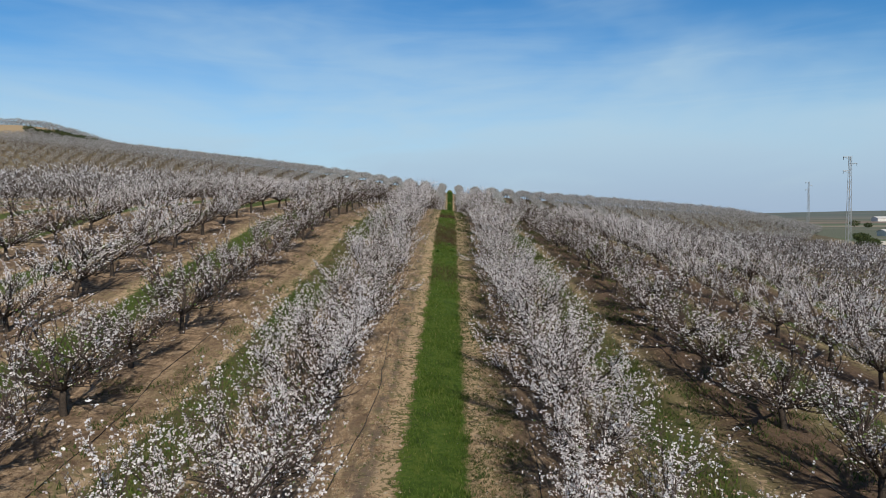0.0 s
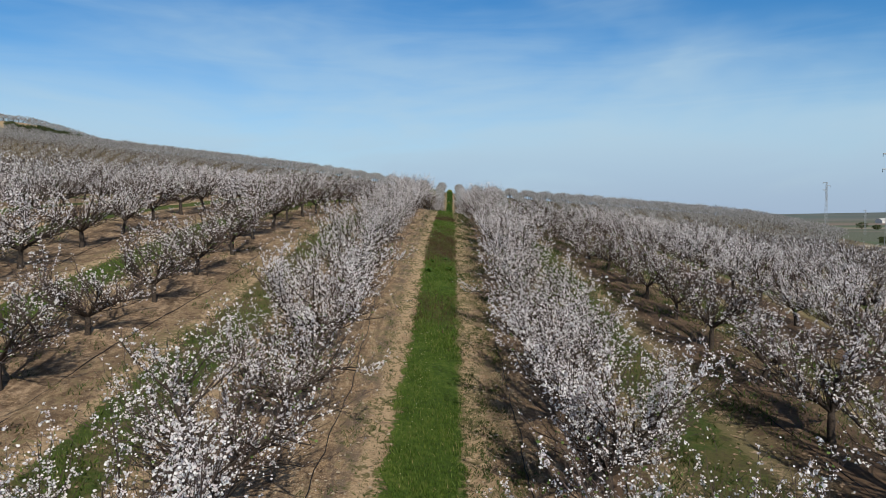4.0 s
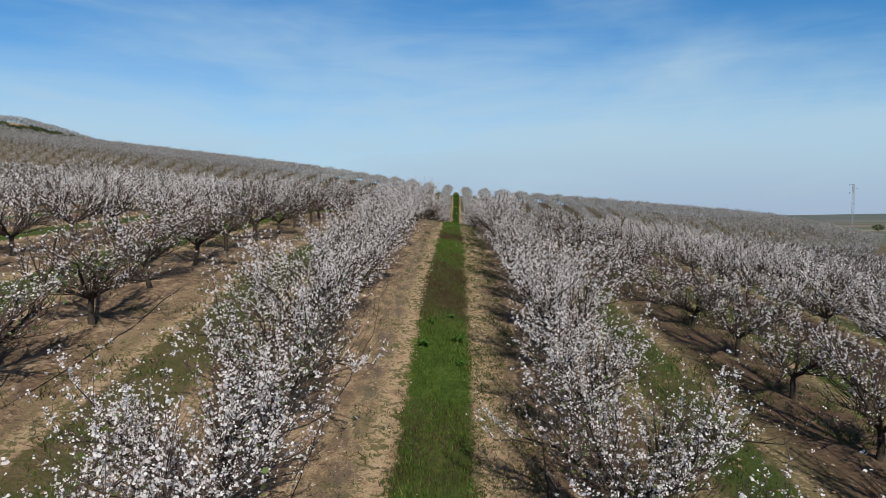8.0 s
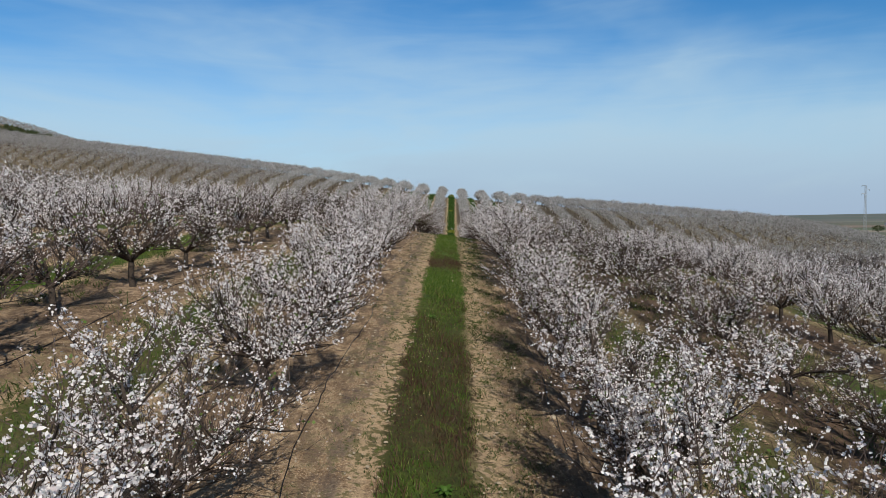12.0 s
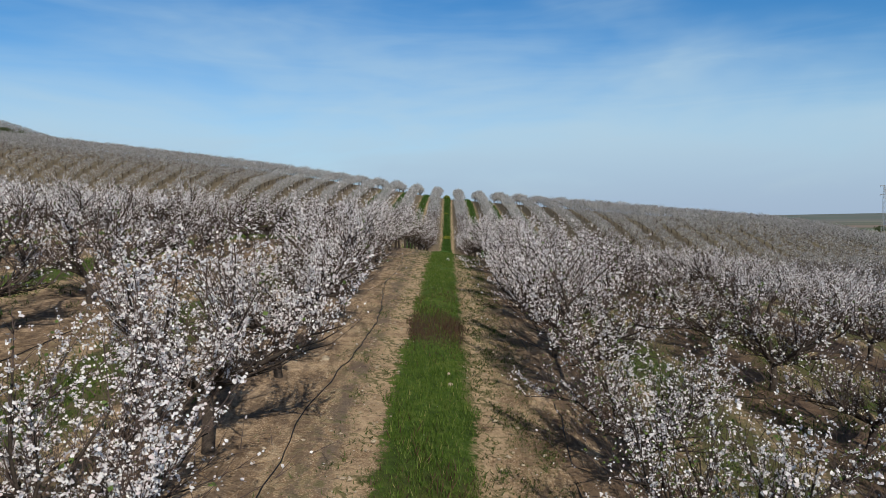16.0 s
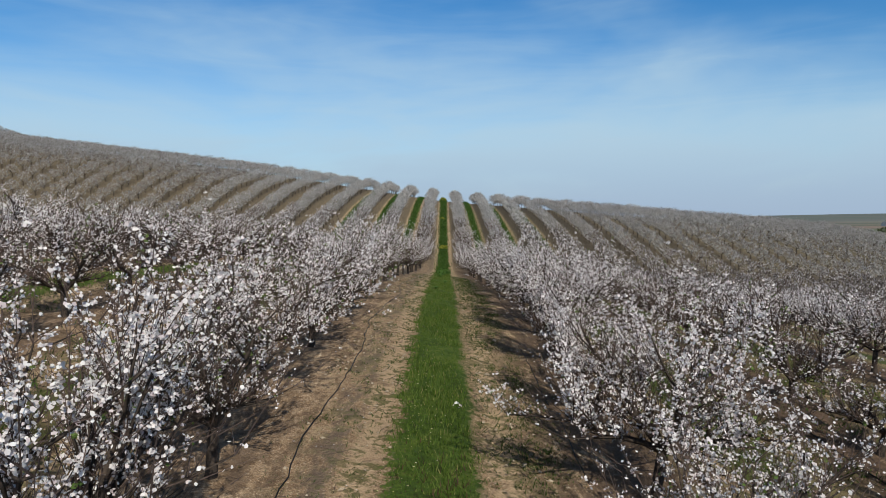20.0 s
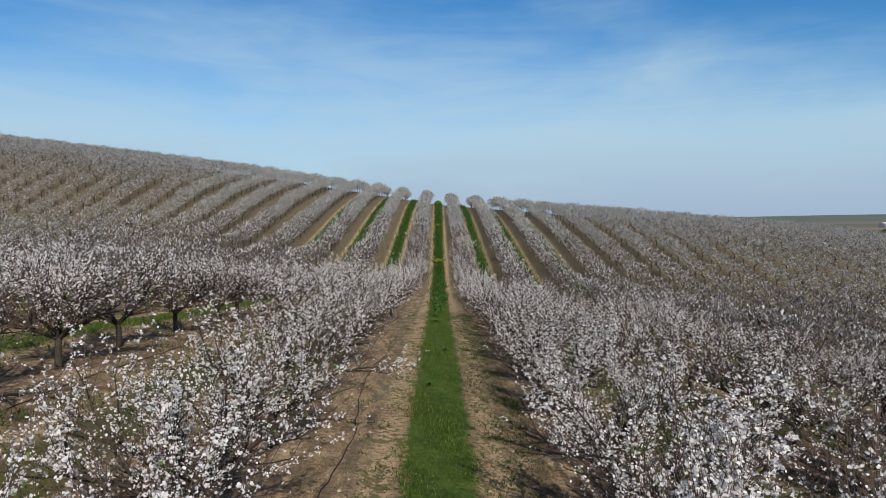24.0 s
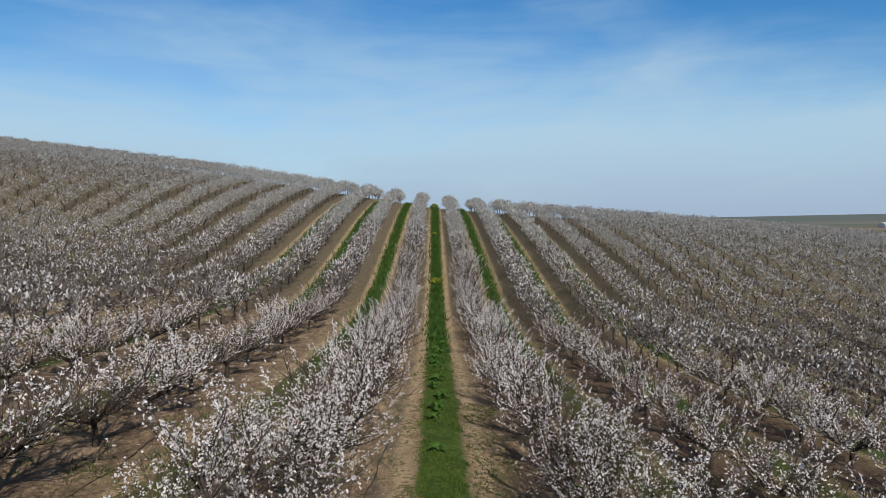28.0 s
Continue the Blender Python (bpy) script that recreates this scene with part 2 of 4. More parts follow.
    grass = mix_col(n, l, math_node(n, l, "MULTIPLY", side, math_node(n, l, "SUBTRACT", 0.85, step(n, l, x, -9.0, -11.0, 0.6))), grass.outputs[0], dry)
    # reddish drying stretches of the middle strip
    red = math_node(n, l, "MULTIPLY", noise_tex(n, l, pos, 2.4, 4, 0.6), step(n, l, math_node(n, l, "ABSOLUTE", x), 3.4, 3.0))
    for mid_y, half, most in ((74.4, 2.4, 0.9), (55.0, 7.0, 0.75), (62.5, 3.0, 0.35), (40.0, 3.0, 0.4)):
        band = step(n, l, math_node(n, l, "ABSOLUTE", math_node(n, l, "SUBTRACT", y, mid_y)), half, half * 0.4, most)
        grass = mix_col(n, l, math_node(n, l, "MULTIPLY", band, step(n, l, red, 0.30, 0.50)), grass, (0.062, 0.036, 0.026))
    col = mix_col(n, l, strip, col, grass)
    # dull weedy soil of the far slope, darkened by row shade in its colour
    slope = math_node(n, l, "MULTIPLY", step(n, l, y, 150, 185), math_node(n, l, "MAXIMUM", step(n, l, u, 1.1, 1.7), beyond))
    col = mix_col(n, l, math_node(n, l, "MULTIPLY", slope, 0.8), col, mix_col(n, l, fine, (0.062, 0.054, 0.036), (0.15, 0.127, 0.088)))
    # the bare terrace high on the hill
    bare = math_node(n, l, "MULTIPLY", step(n, l, x, -219, -224), step(n, l, y, 312, 318))
    col = mix_col(n, l, math_node(n, l, "MULTIPLY", bare, 0.85), col, mix_col(n, l, mid, (0.34, 0.25, 0.15), (0.46, 0.35, 0.22)))
    # open country beyond the orchard: fields in strips of green, red-brown and straw
    edge = math_node(n, l, "MINIMUM", math_node(n, l, "ADD", 88.0, math_node(n, l, "MULTIPLY", math_node(n, l, "MAXIMUM", math_node(n, l, "SUBTRACT", y, 158.0), 0.0), 0.68)), 143.0)
    away = math_node(n, l, "SUBTRACT", x, edge)
    out = math_node(n, l, "MAXIMUM", step(n, l, away, 2, 8), math_node(n, l, "MAXIMUM", step(n, l, y, 480, 530), step(n, l, math_node(n, l, "MULTIPLY", x, -1), 400, 450)))
    mp = n.new("ShaderNodeMapping")
    mp.inputs["Scale"].default_value = (0.0016, 0.0042, 0.0)
    mp.inputs["Rotation"].default_value = (0, 0, radians(-24))
    l.new(pos, mp.inputs[0])
    v = n.new("ShaderNodeTexVoronoi")
    v.inputs["Scale"].default_value, v.inputs["Randomness"].default_value = 1.5, 0.9
    l.new(mp.outputs[0], v.inputs["Vector"])
    sepc = n.new("ShaderNodeSeparateColor")
    l.new(v.outputs["Color"], sepc.inputs[0])
    fields = ramp(n, ((0.0, (0.12, 0.14, 0.10)), (0.3, (0.10, 0.145, 0.08)), (0.45, (0.25, 0.185, 0.155)), (0.6, (0.28, 0.21, 0.18)), (0.78, (0.16, 0.16, 0.13)), (0.93, (0.30, 0.26, 0.20))))
    fields.color_ramp.interpolation = "CONSTANT"
    l.new(sepc.outputs[0], fields.inputs[0])
    fcol = mix_col(n, l, math_node(n, l, "MULTIPLY", mid, 0.4), fields.outputs[0], (0.17, 0.155, 0.12))
    # distance haze put into the colour: farthest fields blend to blue-grey
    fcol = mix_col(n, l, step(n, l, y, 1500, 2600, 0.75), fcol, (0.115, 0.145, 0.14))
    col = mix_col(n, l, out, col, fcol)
    bank = math_node(n, l, "MULTIPLY", math_node(n, l, "MULTIPLY", step(n, l, away, 1, 4), step(n, l, away, 24, 16)), math_node(n, l, "MULTIPLY", step(n, l, y, 130, 150), step(n, l, y, 230, 205)))
    col = mix_col(n, l, math_node(n, l, "MULTIPLY", bank, 0.9), col, mix_col(n, l, fine, (0.30, 0.23, 0.15), (0.46, 0.37, 0.26)))
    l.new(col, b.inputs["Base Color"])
    h = math_node(n, l, "ADD", math_node(n, l, "MULTIPLY", fine, 0.65), math_node(n, l, "MULTIPLY", grit, 0.35))
    bump(n, l, b, h, 1.0, 0.13)
    return m


def bark_material(name, dark, light):
    m, n, l, b = material(name, 0.9)
    tc = n.new("ShaderNodeTexCoord")
    f = noise_tex(n, l, tc.outputs["Object"], 26, 6, 0.65)
    r = ramp(n, ((0.3, dark), (0.7, light)))
    l.new(f, r.inputs[0])
    l.new(r.outputs[0], b.inputs["Base Color"])
    bump(n, l, b, f, 0.7, 0.02)
    return m


def petal_material(name, stops, through_amount=0.22):
    """Thin petals and leaves: diffuse and translucent, each flower its own shade."""
    m, n, l, b = material(name, 0.6)
    geo = n.new("ShaderNodeNewGeometry")
    r = ramp(n, stops)
    l.new(geo.outputs["Random Per Island"], r.inputs[0])
    l.new(r.outputs[0], b.inputs["Base Color"])
    tr = n.new("ShaderNodeBsdfTranslucent")
    l.new(r.outputs[0], tr.inputs[0])
    mx = n.new("ShaderNodeMixShader")
    mx.inputs[0].default_value = through_amount
    l.new(b.outputs[0], mx.inputs[1])
    l.new(tr.outputs[0], mx.inputs[2])
    l.new(mx.outputs[0], n["Material Output"].inputs[0])
    return m


SOIL = ground_material()
BARK = bark_material("almond_bark", (0.022, 0.017, 0.014), (0.08, 0.062, 0.05))
TWIG = bark_material("almond_twigs", (0.038, 0.027, 0.023), (0.125, 0.09, 0.078))
PETAL = petal_material("almond_petals", ((0.0, (0.66, 0.57, 0.59)), (0.4, (0.77, 0.735, 0.745)), (1.0, (0.84, 0.83, 0.83))))
LEAF = petal_material("young_leaves", ((0.0, (0.08, 0.14, 0.03)), (1.0, (0.16, 0.22, 0.06))))
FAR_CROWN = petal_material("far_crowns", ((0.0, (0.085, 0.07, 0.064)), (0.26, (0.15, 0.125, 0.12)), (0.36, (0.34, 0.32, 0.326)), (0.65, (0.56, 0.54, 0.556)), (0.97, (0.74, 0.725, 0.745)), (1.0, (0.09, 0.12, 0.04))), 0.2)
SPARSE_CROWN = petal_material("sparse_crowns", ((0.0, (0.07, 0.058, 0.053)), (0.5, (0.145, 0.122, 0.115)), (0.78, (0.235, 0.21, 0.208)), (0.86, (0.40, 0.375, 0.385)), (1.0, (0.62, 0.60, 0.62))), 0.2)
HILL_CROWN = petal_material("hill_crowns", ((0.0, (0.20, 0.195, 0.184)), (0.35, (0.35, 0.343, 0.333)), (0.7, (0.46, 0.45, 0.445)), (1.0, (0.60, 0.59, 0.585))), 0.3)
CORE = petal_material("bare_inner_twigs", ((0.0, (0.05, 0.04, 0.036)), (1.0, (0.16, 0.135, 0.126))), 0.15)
GRASS = petal_material("grass_blades", ((0.0, (0.045, 0.085, 0.012)), (0.6, (0.09, 0.155, 0.022)), (0.93, (0.16, 0.22, 0.045)), (1.0, (0.32, 0.28, 0.12))), 0.35)
DRY_GRASS = petal_material("reddish_dry_grass", ((0.0, (0.05, 0.028, 0.02)), (0.6, (0.095, 0.05, 0.036)), (0.85, (0.13, 0.09, 0.045)), (1.0, (0.08, 0.11, 0.025))), 0.25)
WEED = petal_material("weed_leaves", ((0.0, (0.025, 0.065, 0.01)), (0.7, (0.05, 0.115, 0.018)), (1.0, (0.10, 0.16, 0.03))), 0.3)
OLIVE_WEED = petal_material("olive_weeds", ((0.0, (0.03, 0.052, 0.01)), (0.6, (0.06, 0.095, 0.019)), (1.0, (0.15, 0.145, 0.055))), 0.25)
ROSETTE = petal_material("rosette_leaves", ((0.0, (0.05, 0.115, 0.02)), (0.7, (0.09, 0.185, 0.032)), (1.0, (0.15, 0.23, 0.05))), 0.35)
FLOWER = petal_material("wild_flowers", ((0.0, (0.75, 0.66, 0.25)), (1.0, (0.85, 0.82, 0.62))), 0.3)
STONE = bark_material("limestone", (0.30, 0.24, 0.17), (0.52, 0.44, 0.34))
CLOD = bark_material("soil_clods", (0.13, 0.09, 0.062), (0.40, 0.29, 0.2))
HOSE = material("black_hose", 0.5)[0]
HOSE.node_tree.nodes["Principled BSDF"].inputs["Base Color"].default_value = (0.012, 0.012, 0.013, 1)
STEEL = bark_material("galvanised_steel", (0.28, 0.30, 0.32), (0.42, 0.44, 0.46))
WALL = bark_material("pale_render", (0.55, 0.53, 0.50), (0.72, 0.70, 0.67))
ROOF = bark_material("sheet_roof", (0.40, 0.41, 0.42), (0.60, 0.60, 0.60))
TRACK = bark_material("white_gravel_track", (0.55, 0.51, 0.44), (0.72, 0.68, 0.60))
SHRUB = petal_material("shrub_leaves", ((0.0, (0.03, 0.045, 0.014)), (0.7, (0.06, 0.085, 0.025)), (1.0, (0.11, 0.12, 0.045))), 0.2)


# ---- mesh helpers ----
def fast_mesh(name, verts, faces, mats, index=None, smooth=False):
    """A mesh of many faces, all with the same number of corners."""
    me = bpy.data.meshes.new(name)
    verts, faces = np.asarray(verts, np.float32), np.asarray(faces, np.int32)
    n, k = faces.shape
    me.vertices.add(len(verts))
    me.vertices.foreach_set("co", verts.ravel())
    me.loops.add(n * k)
    me.loops.foreach_set("vertex_index", faces.ravel())
    me.polygons.add(n)
    me.polygons.foreach_set("loop_start", np.arange(0, n * k, k, dtype=np.int32))
    for mt in mats:
        me.materials.append(mt)
    if index is not None:
        me.polygons.foreach_set("material_index", np.asarray(index, dtype=np.int32))
    me.polygons.foreach_set("use_smooth", np.full(n, smooth))
    me.update(calc_edges=True)
    return new(name, me)


def mesh_object(name, verts, faces, mats, parent=None, index=None, smooth=False):
    me = bpy.data.meshes.new(name)
    me.from_pydata(verts if isinstance(verts, list) else verts.tolist(), [], faces if isinstance(faces, list) else faces.tolist())
    for mt in mats:
        me.materials.append(mt)
    if index is not None:
        me.polygons.foreach_set("material_index", np.asarray(index, dtype=np.int32))
    if smooth:
        me.polygons.foreach_set("use_smooth", np.ones(len(me.polygons), dtype=bool))
    me.update()
    ob = new(name, me)
    if parent:
        ob.parent = parent
    return ob


class Soup:
    """Gathers vertices and faces."""

    def __init__(self):
        self.v, self.f, self.count = [], [], 0

    def add(self, verts, faces):
        self.v.extend(map(tuple, verts))
        self.f.extend(tuple(i + self.count for i in fc) for fc in faces)
        self.count += len(verts)

    def spike(self, a, c, r):
        """A three-sided spike from a to c."""
        d = (c - a).normalized()
        e = d.cross(Vector((0.31, 0.87, 0.12))).normalized()
        g = d.cross(e)
        base = self.count
        self.v += [tuple(a + r * e), tuple(a + r * (-0.5 * e + 0.87 * g)), tuple(a + r * (-0.5 * e - 0.87 * g)), tuple(c)]
        self.f += [(base, base + 1, base + 3), (base + 1, base + 2, base + 3), (base + 2, base, base + 3)]
        self.count += 4

    def sliver(self, p, d, length, width, rng):
        """A narrow spray of petals: a leaf-shaped facet along d."""
        e = d.cross(Vector((rng.gauss(0, 1), rng.gauss(0, 1), rng.gauss(0, 1)))).normalized() * width
        base = self.count
        self.v += [tuple(p - e), tuple(p + d * (0.3 * length) + e), tuple(p + d * length)]
        self.f.append((base, base + 1, base + 2))
        self.count += 3

    def tube(self, pts, radii, sides):
        base = self.count
        for k, (p, r) in enumerate(zip(pts, radii)):
            d = (pts[min(k + 1, len(pts) - 1)] - pts[max(k - 1, 0)]).normalized()
            a = d.cross(Vector((0.31, 0.87, 0.12))).normalized()
            c = d.cross(a)
            for s in range(sides):
                w = 2 * math.pi * s / sides
                self.v.append(tuple(p + r * (math.cos(w) * a + math.sin(w) * c)))
        for k in range(len(pts) - 1):
            for s in range(sides):
                t = (s + 1) % sides
                self.f.append((base + k * sides + s, base + k * sides + t, base + (k + 1) * sides + t, base + (k + 1) * sides + s))
        self.f.append(tuple(base + (len(pts) - 1) * sides + s for s in range(sides)))
        self.count = base + len(pts) * sides


def bent(rng, p, d, length, parts, wander, lift):
    pts, d = [p.copy()], d.normalized()
    for _ in range(parts):
        d = (d + Vector((rng.gauss(0, wander), rng.gauss(0, wander), rng.gauss(0, wander) + lift))).normalized()
        pts.append(pts[-1] + d * (length / parts))
    return pts, d


def out_way(rng, d, angle):
    """A way that leaves d by that angle, to a random side."""
    a = d.cross(Vector((rng.gauss(0, 1), rng.gauss(0, 1), rng.gauss(0, 1)))).normalized()
    return (d * math.cos(angle) + a * math.sin(angle)).normalized()


def flower(soup, rng, c, size, sides):
    nrm = Vector((rng.gauss(0, 1), rng.gauss(0, 1), rng.gauss(0.35, 1))).normalized()
    a = nrm.cross(Vector((0.2, 0.5, 0.84))).normalized()
    e = nrm.cross(a)
    ph = rng.uniform(0, 6.28)
    soup.add([c + size * (math.cos(ph + 6.2832 * s / sides) * a + math.sin(ph + 6.2832 * s / sides) * e) * rng.uniform(0.58, 1.15) for s in range(sides)], [tuple(range(sides))])


def bloom_along(soup, rng, a, c, count, spread, fine, middle):
    """Flowers on short spurs all round the stretch of shoot from a to c."""
    way = (c - a).normalized()
    if not fine and not middle:
        for i in range(count):
            spot = a.lerp(c, (i + rng.random()) / count) + out_way(rng, way, 1.57) * abs(rng.gauss(0, spread))
            soup.sliver(spot, out_way(rng, way, rng.uniform(0.1, 1.3)), rng.uniform(0.06, 0.10), rng.uniform(0.02, 0.032), rng)
        return
    # spurs carry tight bunches of two to five flowers
    while count > 0:
        spur = a.lerp(c, rng.random()) + out_way(rng, way, rng.uniform(0.9, 1.57)) * abs(rng.gauss(0, spread))
        for _ in range(min(count, rng.choice((3, 4, 5, 7)))):
            spot = spur + Vector((rng.gauss(0, 0.0145), rng.gauss(0, 0.0145), rng.gauss(0, 0.0145)))
            if fine:
                flower(soup, rng, spot, rng.uniform(0.0125, 0.021), rng.choice((4, 5, 5)))
            else:
                flower(soup, rng, spot, rng.uniform(0.018, 0.028), rng.choice((3, 4, 4)))
            count -= 1


def almond_tree(seed, bloom, leafy, fine, middle=False):
    """An almond tree in flower: a short trunk, a vase of seven limbs, and long upright shoots, some of them plumes of blossom, others nearly bare."""
    rng = random.Random(seed)
    root = new("almond_tree")
    trunk, twigs, petals, leaves = Soup(), Soup(), Soup(), Soup()
    top, d = bent(rng, Vector((0, 0, -0.15)), Vector((rng.gauss(0, 0.08), rng.gauss(0, 0.08), 1)), rng.uniform(0.8, 0.98), 4, 0.06, 0.05)
    trunk.tube(top, [0.12, 0.085, 0.073, 0.074, 0.064], 9 if fine else 6)
    mesh_object("trunk", trunk.v, trunk.f, [BARK], root, smooth=True)
    fork = top[-1]
    shoots = []
    count = 7
    for i in range(count):
        limb = Soup()
        az = 6.2832 * (i + rng.uniform(-0.3, 0.3)) / count
        lean = radians(rng.uniform(30, 66))
        # rows close up lengthwise: limbs reach further along the row than across
        d = Vector((0.9 * math.cos(az) * math.sin(lean), 1.15 * math.sin(az) * math.sin(lean), math.cos(lean))).normalized()
        pts, d1 = bent(rng, fork - d * 0.04, d, rng.uniform(1.05, 1.75), 4, 0.08, 0.04)
        limb.tube(pts, [0.056, 0.045, 0.038, 0.031, 0.022], 5 if fine else 4)
        for j in range(9 if fine else 7):
            q = pts[1 + j % 4]
            d2 = out_way(rng, d1, radians(rng.uniform(20, 62)))
            if j % 4 == 0:
                d2 = (Vector((d.x, d.y, 0)).normalized() + out_way(rng, d1, 0.7) * 0.6).normalized()
            d2.z = max(d2.z, -0.05)
            far_out = rng.uniform(0.55, 1.1)
            if j == 8:
                # one low branch of each limb hangs out over the soil
                q, d2, far_out = pts[1], Vector((d.x, d.y, 0.05)).normalized(), rng.uniform(0.7, 1.1)
            p2, d3 = bent(rng, q, d2, far_out, 3, 0.10, 0.07)
            limb.tube(p2, [0.021, 0.017, 0.013, 0.009], 3)
            lush = rng.choice((0.25, 0.6, 1.0, 1.3))
            for k in range(6):
                q2 = p2[k % 4]
                d4 = out_way(rng, d3, radians(rng.uniform(8, 50)))
                d4.z = max(d4.z, 0.0) + rng.uniform(0.2, 0.95)
                p3, d5 = bent(rng, q2, d4, rng.uniform(0.42, 0.98) * (1.25 if rng.random() < 0.08 else 1.0), 2, 0.08, 0.12)
                if p3[-1].z > 3.05 + 0.25 * rng.random():
                    p3 = [p3[0], p3[0].lerp(p3[1], 0.6), p3[0].lerp(p3[2], 0.6)]
                shoots.append((p3, d5, lush))
        mesh_object("limb", limb.v, limb.f, [BARK], root, smooth=True)
    rate = 102 if fine else 60 if middle else 29
    for p3, d5, lush in shoots:
        if fine:
            twigs.spike(p3[0], p3[0].lerp(p3[1], 1.6), 0.0078)
            twigs.spike(p3[1], p3[-1], 0.006)
        else:
            twigs.spike(p3[0], p3[-1], 0.014)
        # plumes stand mostly high and outside; low inner shoots flower least
        want = lush * bloom * min(1.2, max(0.12, (p3[-1].z - 1.0) / 1.5))
        pick = rng.random()
        full = 1.0 if pick < 0.37 * want else 0.26 if pick < 0.72 * want else 0.07 if pick < 1.05 * want else 0.015
        for a, c in zip(p3, p3[1:]):
            n = (c - a).length * rate * full
            bloom_along(petals, rng, a, c, int(n + rng.random()), 0.042 if full == 1.0 else 0.03, fine, middle)
        for k in range(4 if fine else 2 if middle else 1):
            q = p3[k % len(p3)]
            p4, _ = bent(rng, q, out_way(rng, d5, radians(rng.uniform(15, 60))), rng.uniform(0.15, 0.5), 1, 0.1, 0.15)
            twigs.spike(p4[0], p4[1], 0.0048 if fine else 0.009)
            n = (p4[1] - p4[0]).length * rate * rng.choice((0.1, 0.3, 0.6)) * min(1.0, 0.08 + full)
            bloom_along(petals, rng, p4[0], p4[1], int(n + rng.random()), 0.03, fine, middle)
            if rng.random() < leafy:
                for _ in range(3):
                    flower(leaves, rng, p4[0].lerp(p4[1], rng.random()), 0.024 if fine else 0.038, 4)
    mesh_object("branchwork", twigs.v, twigs.f, [TWIG], root)
    tagged(mesh_object("blossom", petals.v, petals.f, [PETAL], root), "white almond flowers along the twigs")
    if leaves.f:
        tagged(mesh_object("foliage", leaves.v, leaves.f, [LEAF], root), "small fresh green leaves")
    return root


# ---- ground ----
def ground():
    def axis(spans):
        out = []
        for lo, hi, st in spans:
            out += list(np.arange(lo, hi, st))
        return np.array(out + [spans[-1][1]])

    xs = axis(((-4800, -800, 500), (-800, -300, 60), (-300, -60, 8), (-60, -14, 2), (-14, 14, 0.6), (14, 60, 2), (60, 300, 8), (300, 900, 40), (900, 4800, 300)))
    ys = axis(((-400, -60, 40), (-60, 0, 4), (0, 150, 0.9), (150, 300, 2), (300, 460, 8), (460, 1000, 45), (1000, 4900, 260)))
    X, Y = np.meshgrid(xs, ys)
    Z = land(X, Y)
    rng = np.random.default_rng(3)
    u = np.abs(np.mod(X + 3.7, 7) - 3.5)
    near = (np.abs(X) < 15) & (Y > 0) & (Y < 150)
    Z = Z + near * (rng.normal(0, 0.018, X.shape) + 0.05 * np.exp(-((u - 3.4) / 0.9) ** 2) - 0.05 * np.exp(-((u - 1.35) / 0.35) ** 2))
    nx, ny = len(xs), len(ys)
    i = np.arange(nx * ny).reshape(ny, nx)
    faces = np.stack([i[:-1, :-1], i[:-1, 1:], i[1:, 1:], i[1:, :-1]], -1).reshape(-1, 4)
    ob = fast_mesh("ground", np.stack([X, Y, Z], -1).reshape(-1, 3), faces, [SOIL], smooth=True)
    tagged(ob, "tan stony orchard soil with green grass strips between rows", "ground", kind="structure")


ground()


# ---- orchard ----
def row_x(k):
    """Where row k stands; rows 0 and -1 flank the middle track."""
    return {1: 10.4, -2: -10.72}.get(k, ROW * (k + 0.5))


def row_y(k):
    return {0: 69.1, -1: 68.0, 1: 49.1, -2: 48.07}.get(k, 44.0 + (k * 1.7) % PITCH)


def is_near(k, y):
    """The stretch of the plan whose trees stand singly."""
    reach = {0: (6, 200), -1: (6, 200), 1: (11, 165), -2: (11, 165), 2: (18, 150), -3: (18, 150), 3: (28, 128), -4: (28, 128)}.get(k)
    return bool(reach) and reach[0] < y < reach[1]


def in_orchard(x, y):
    """Inside the planted land; a bare terrace is left open high on the hill."""
    if x > min(140.0, 85 + max(0.0, y - 158) * 0.68) or y > 300 - 0.3 * min(x, 0) + (45 if x < -190 else 0):
        return False
    return not (-300 < x < -222 and 316 < y < 352) and not (-226 < x < -198 and 333 < y < 346)


def tree_spots():
    near, far = [], []
    rng = random.Random(11)
    for k in range(-44, 32):
        y0 = row_y(k) - 60 * PITCH
        for j in range(150):
            x, y = row_x(k) + rng.gauss(0, 0.12), y0 + j * PITCH + rng.gauss(0, 0.14)
            scale = rng.choice((0.93, 0.98, 1.0, 1.03, 1.06, 1.1)) * rng.uniform(0.97, 1.03)
            if y < -12 or not in_orchard(x, y):
                continue
            # sight lines: what the track never looks at is left out
            if abs(x) > max(0.8 * (y + 6), min(64.0, 30 + 1.2 * (y + 12))):
                continue
            single = is_near(k, y)
            if not single and -5 < k < 4 and y < 60 and abs(x) - 3.2 < 0.8 * (y + 2) + 1:
                continue
            (near if single else far).append((k, x, y, scale, rng.choice((0, math.pi)) + rng.gauss(0, 0.4), rng.random()))
    return near, far


NEAR, FAR = tree_spots()


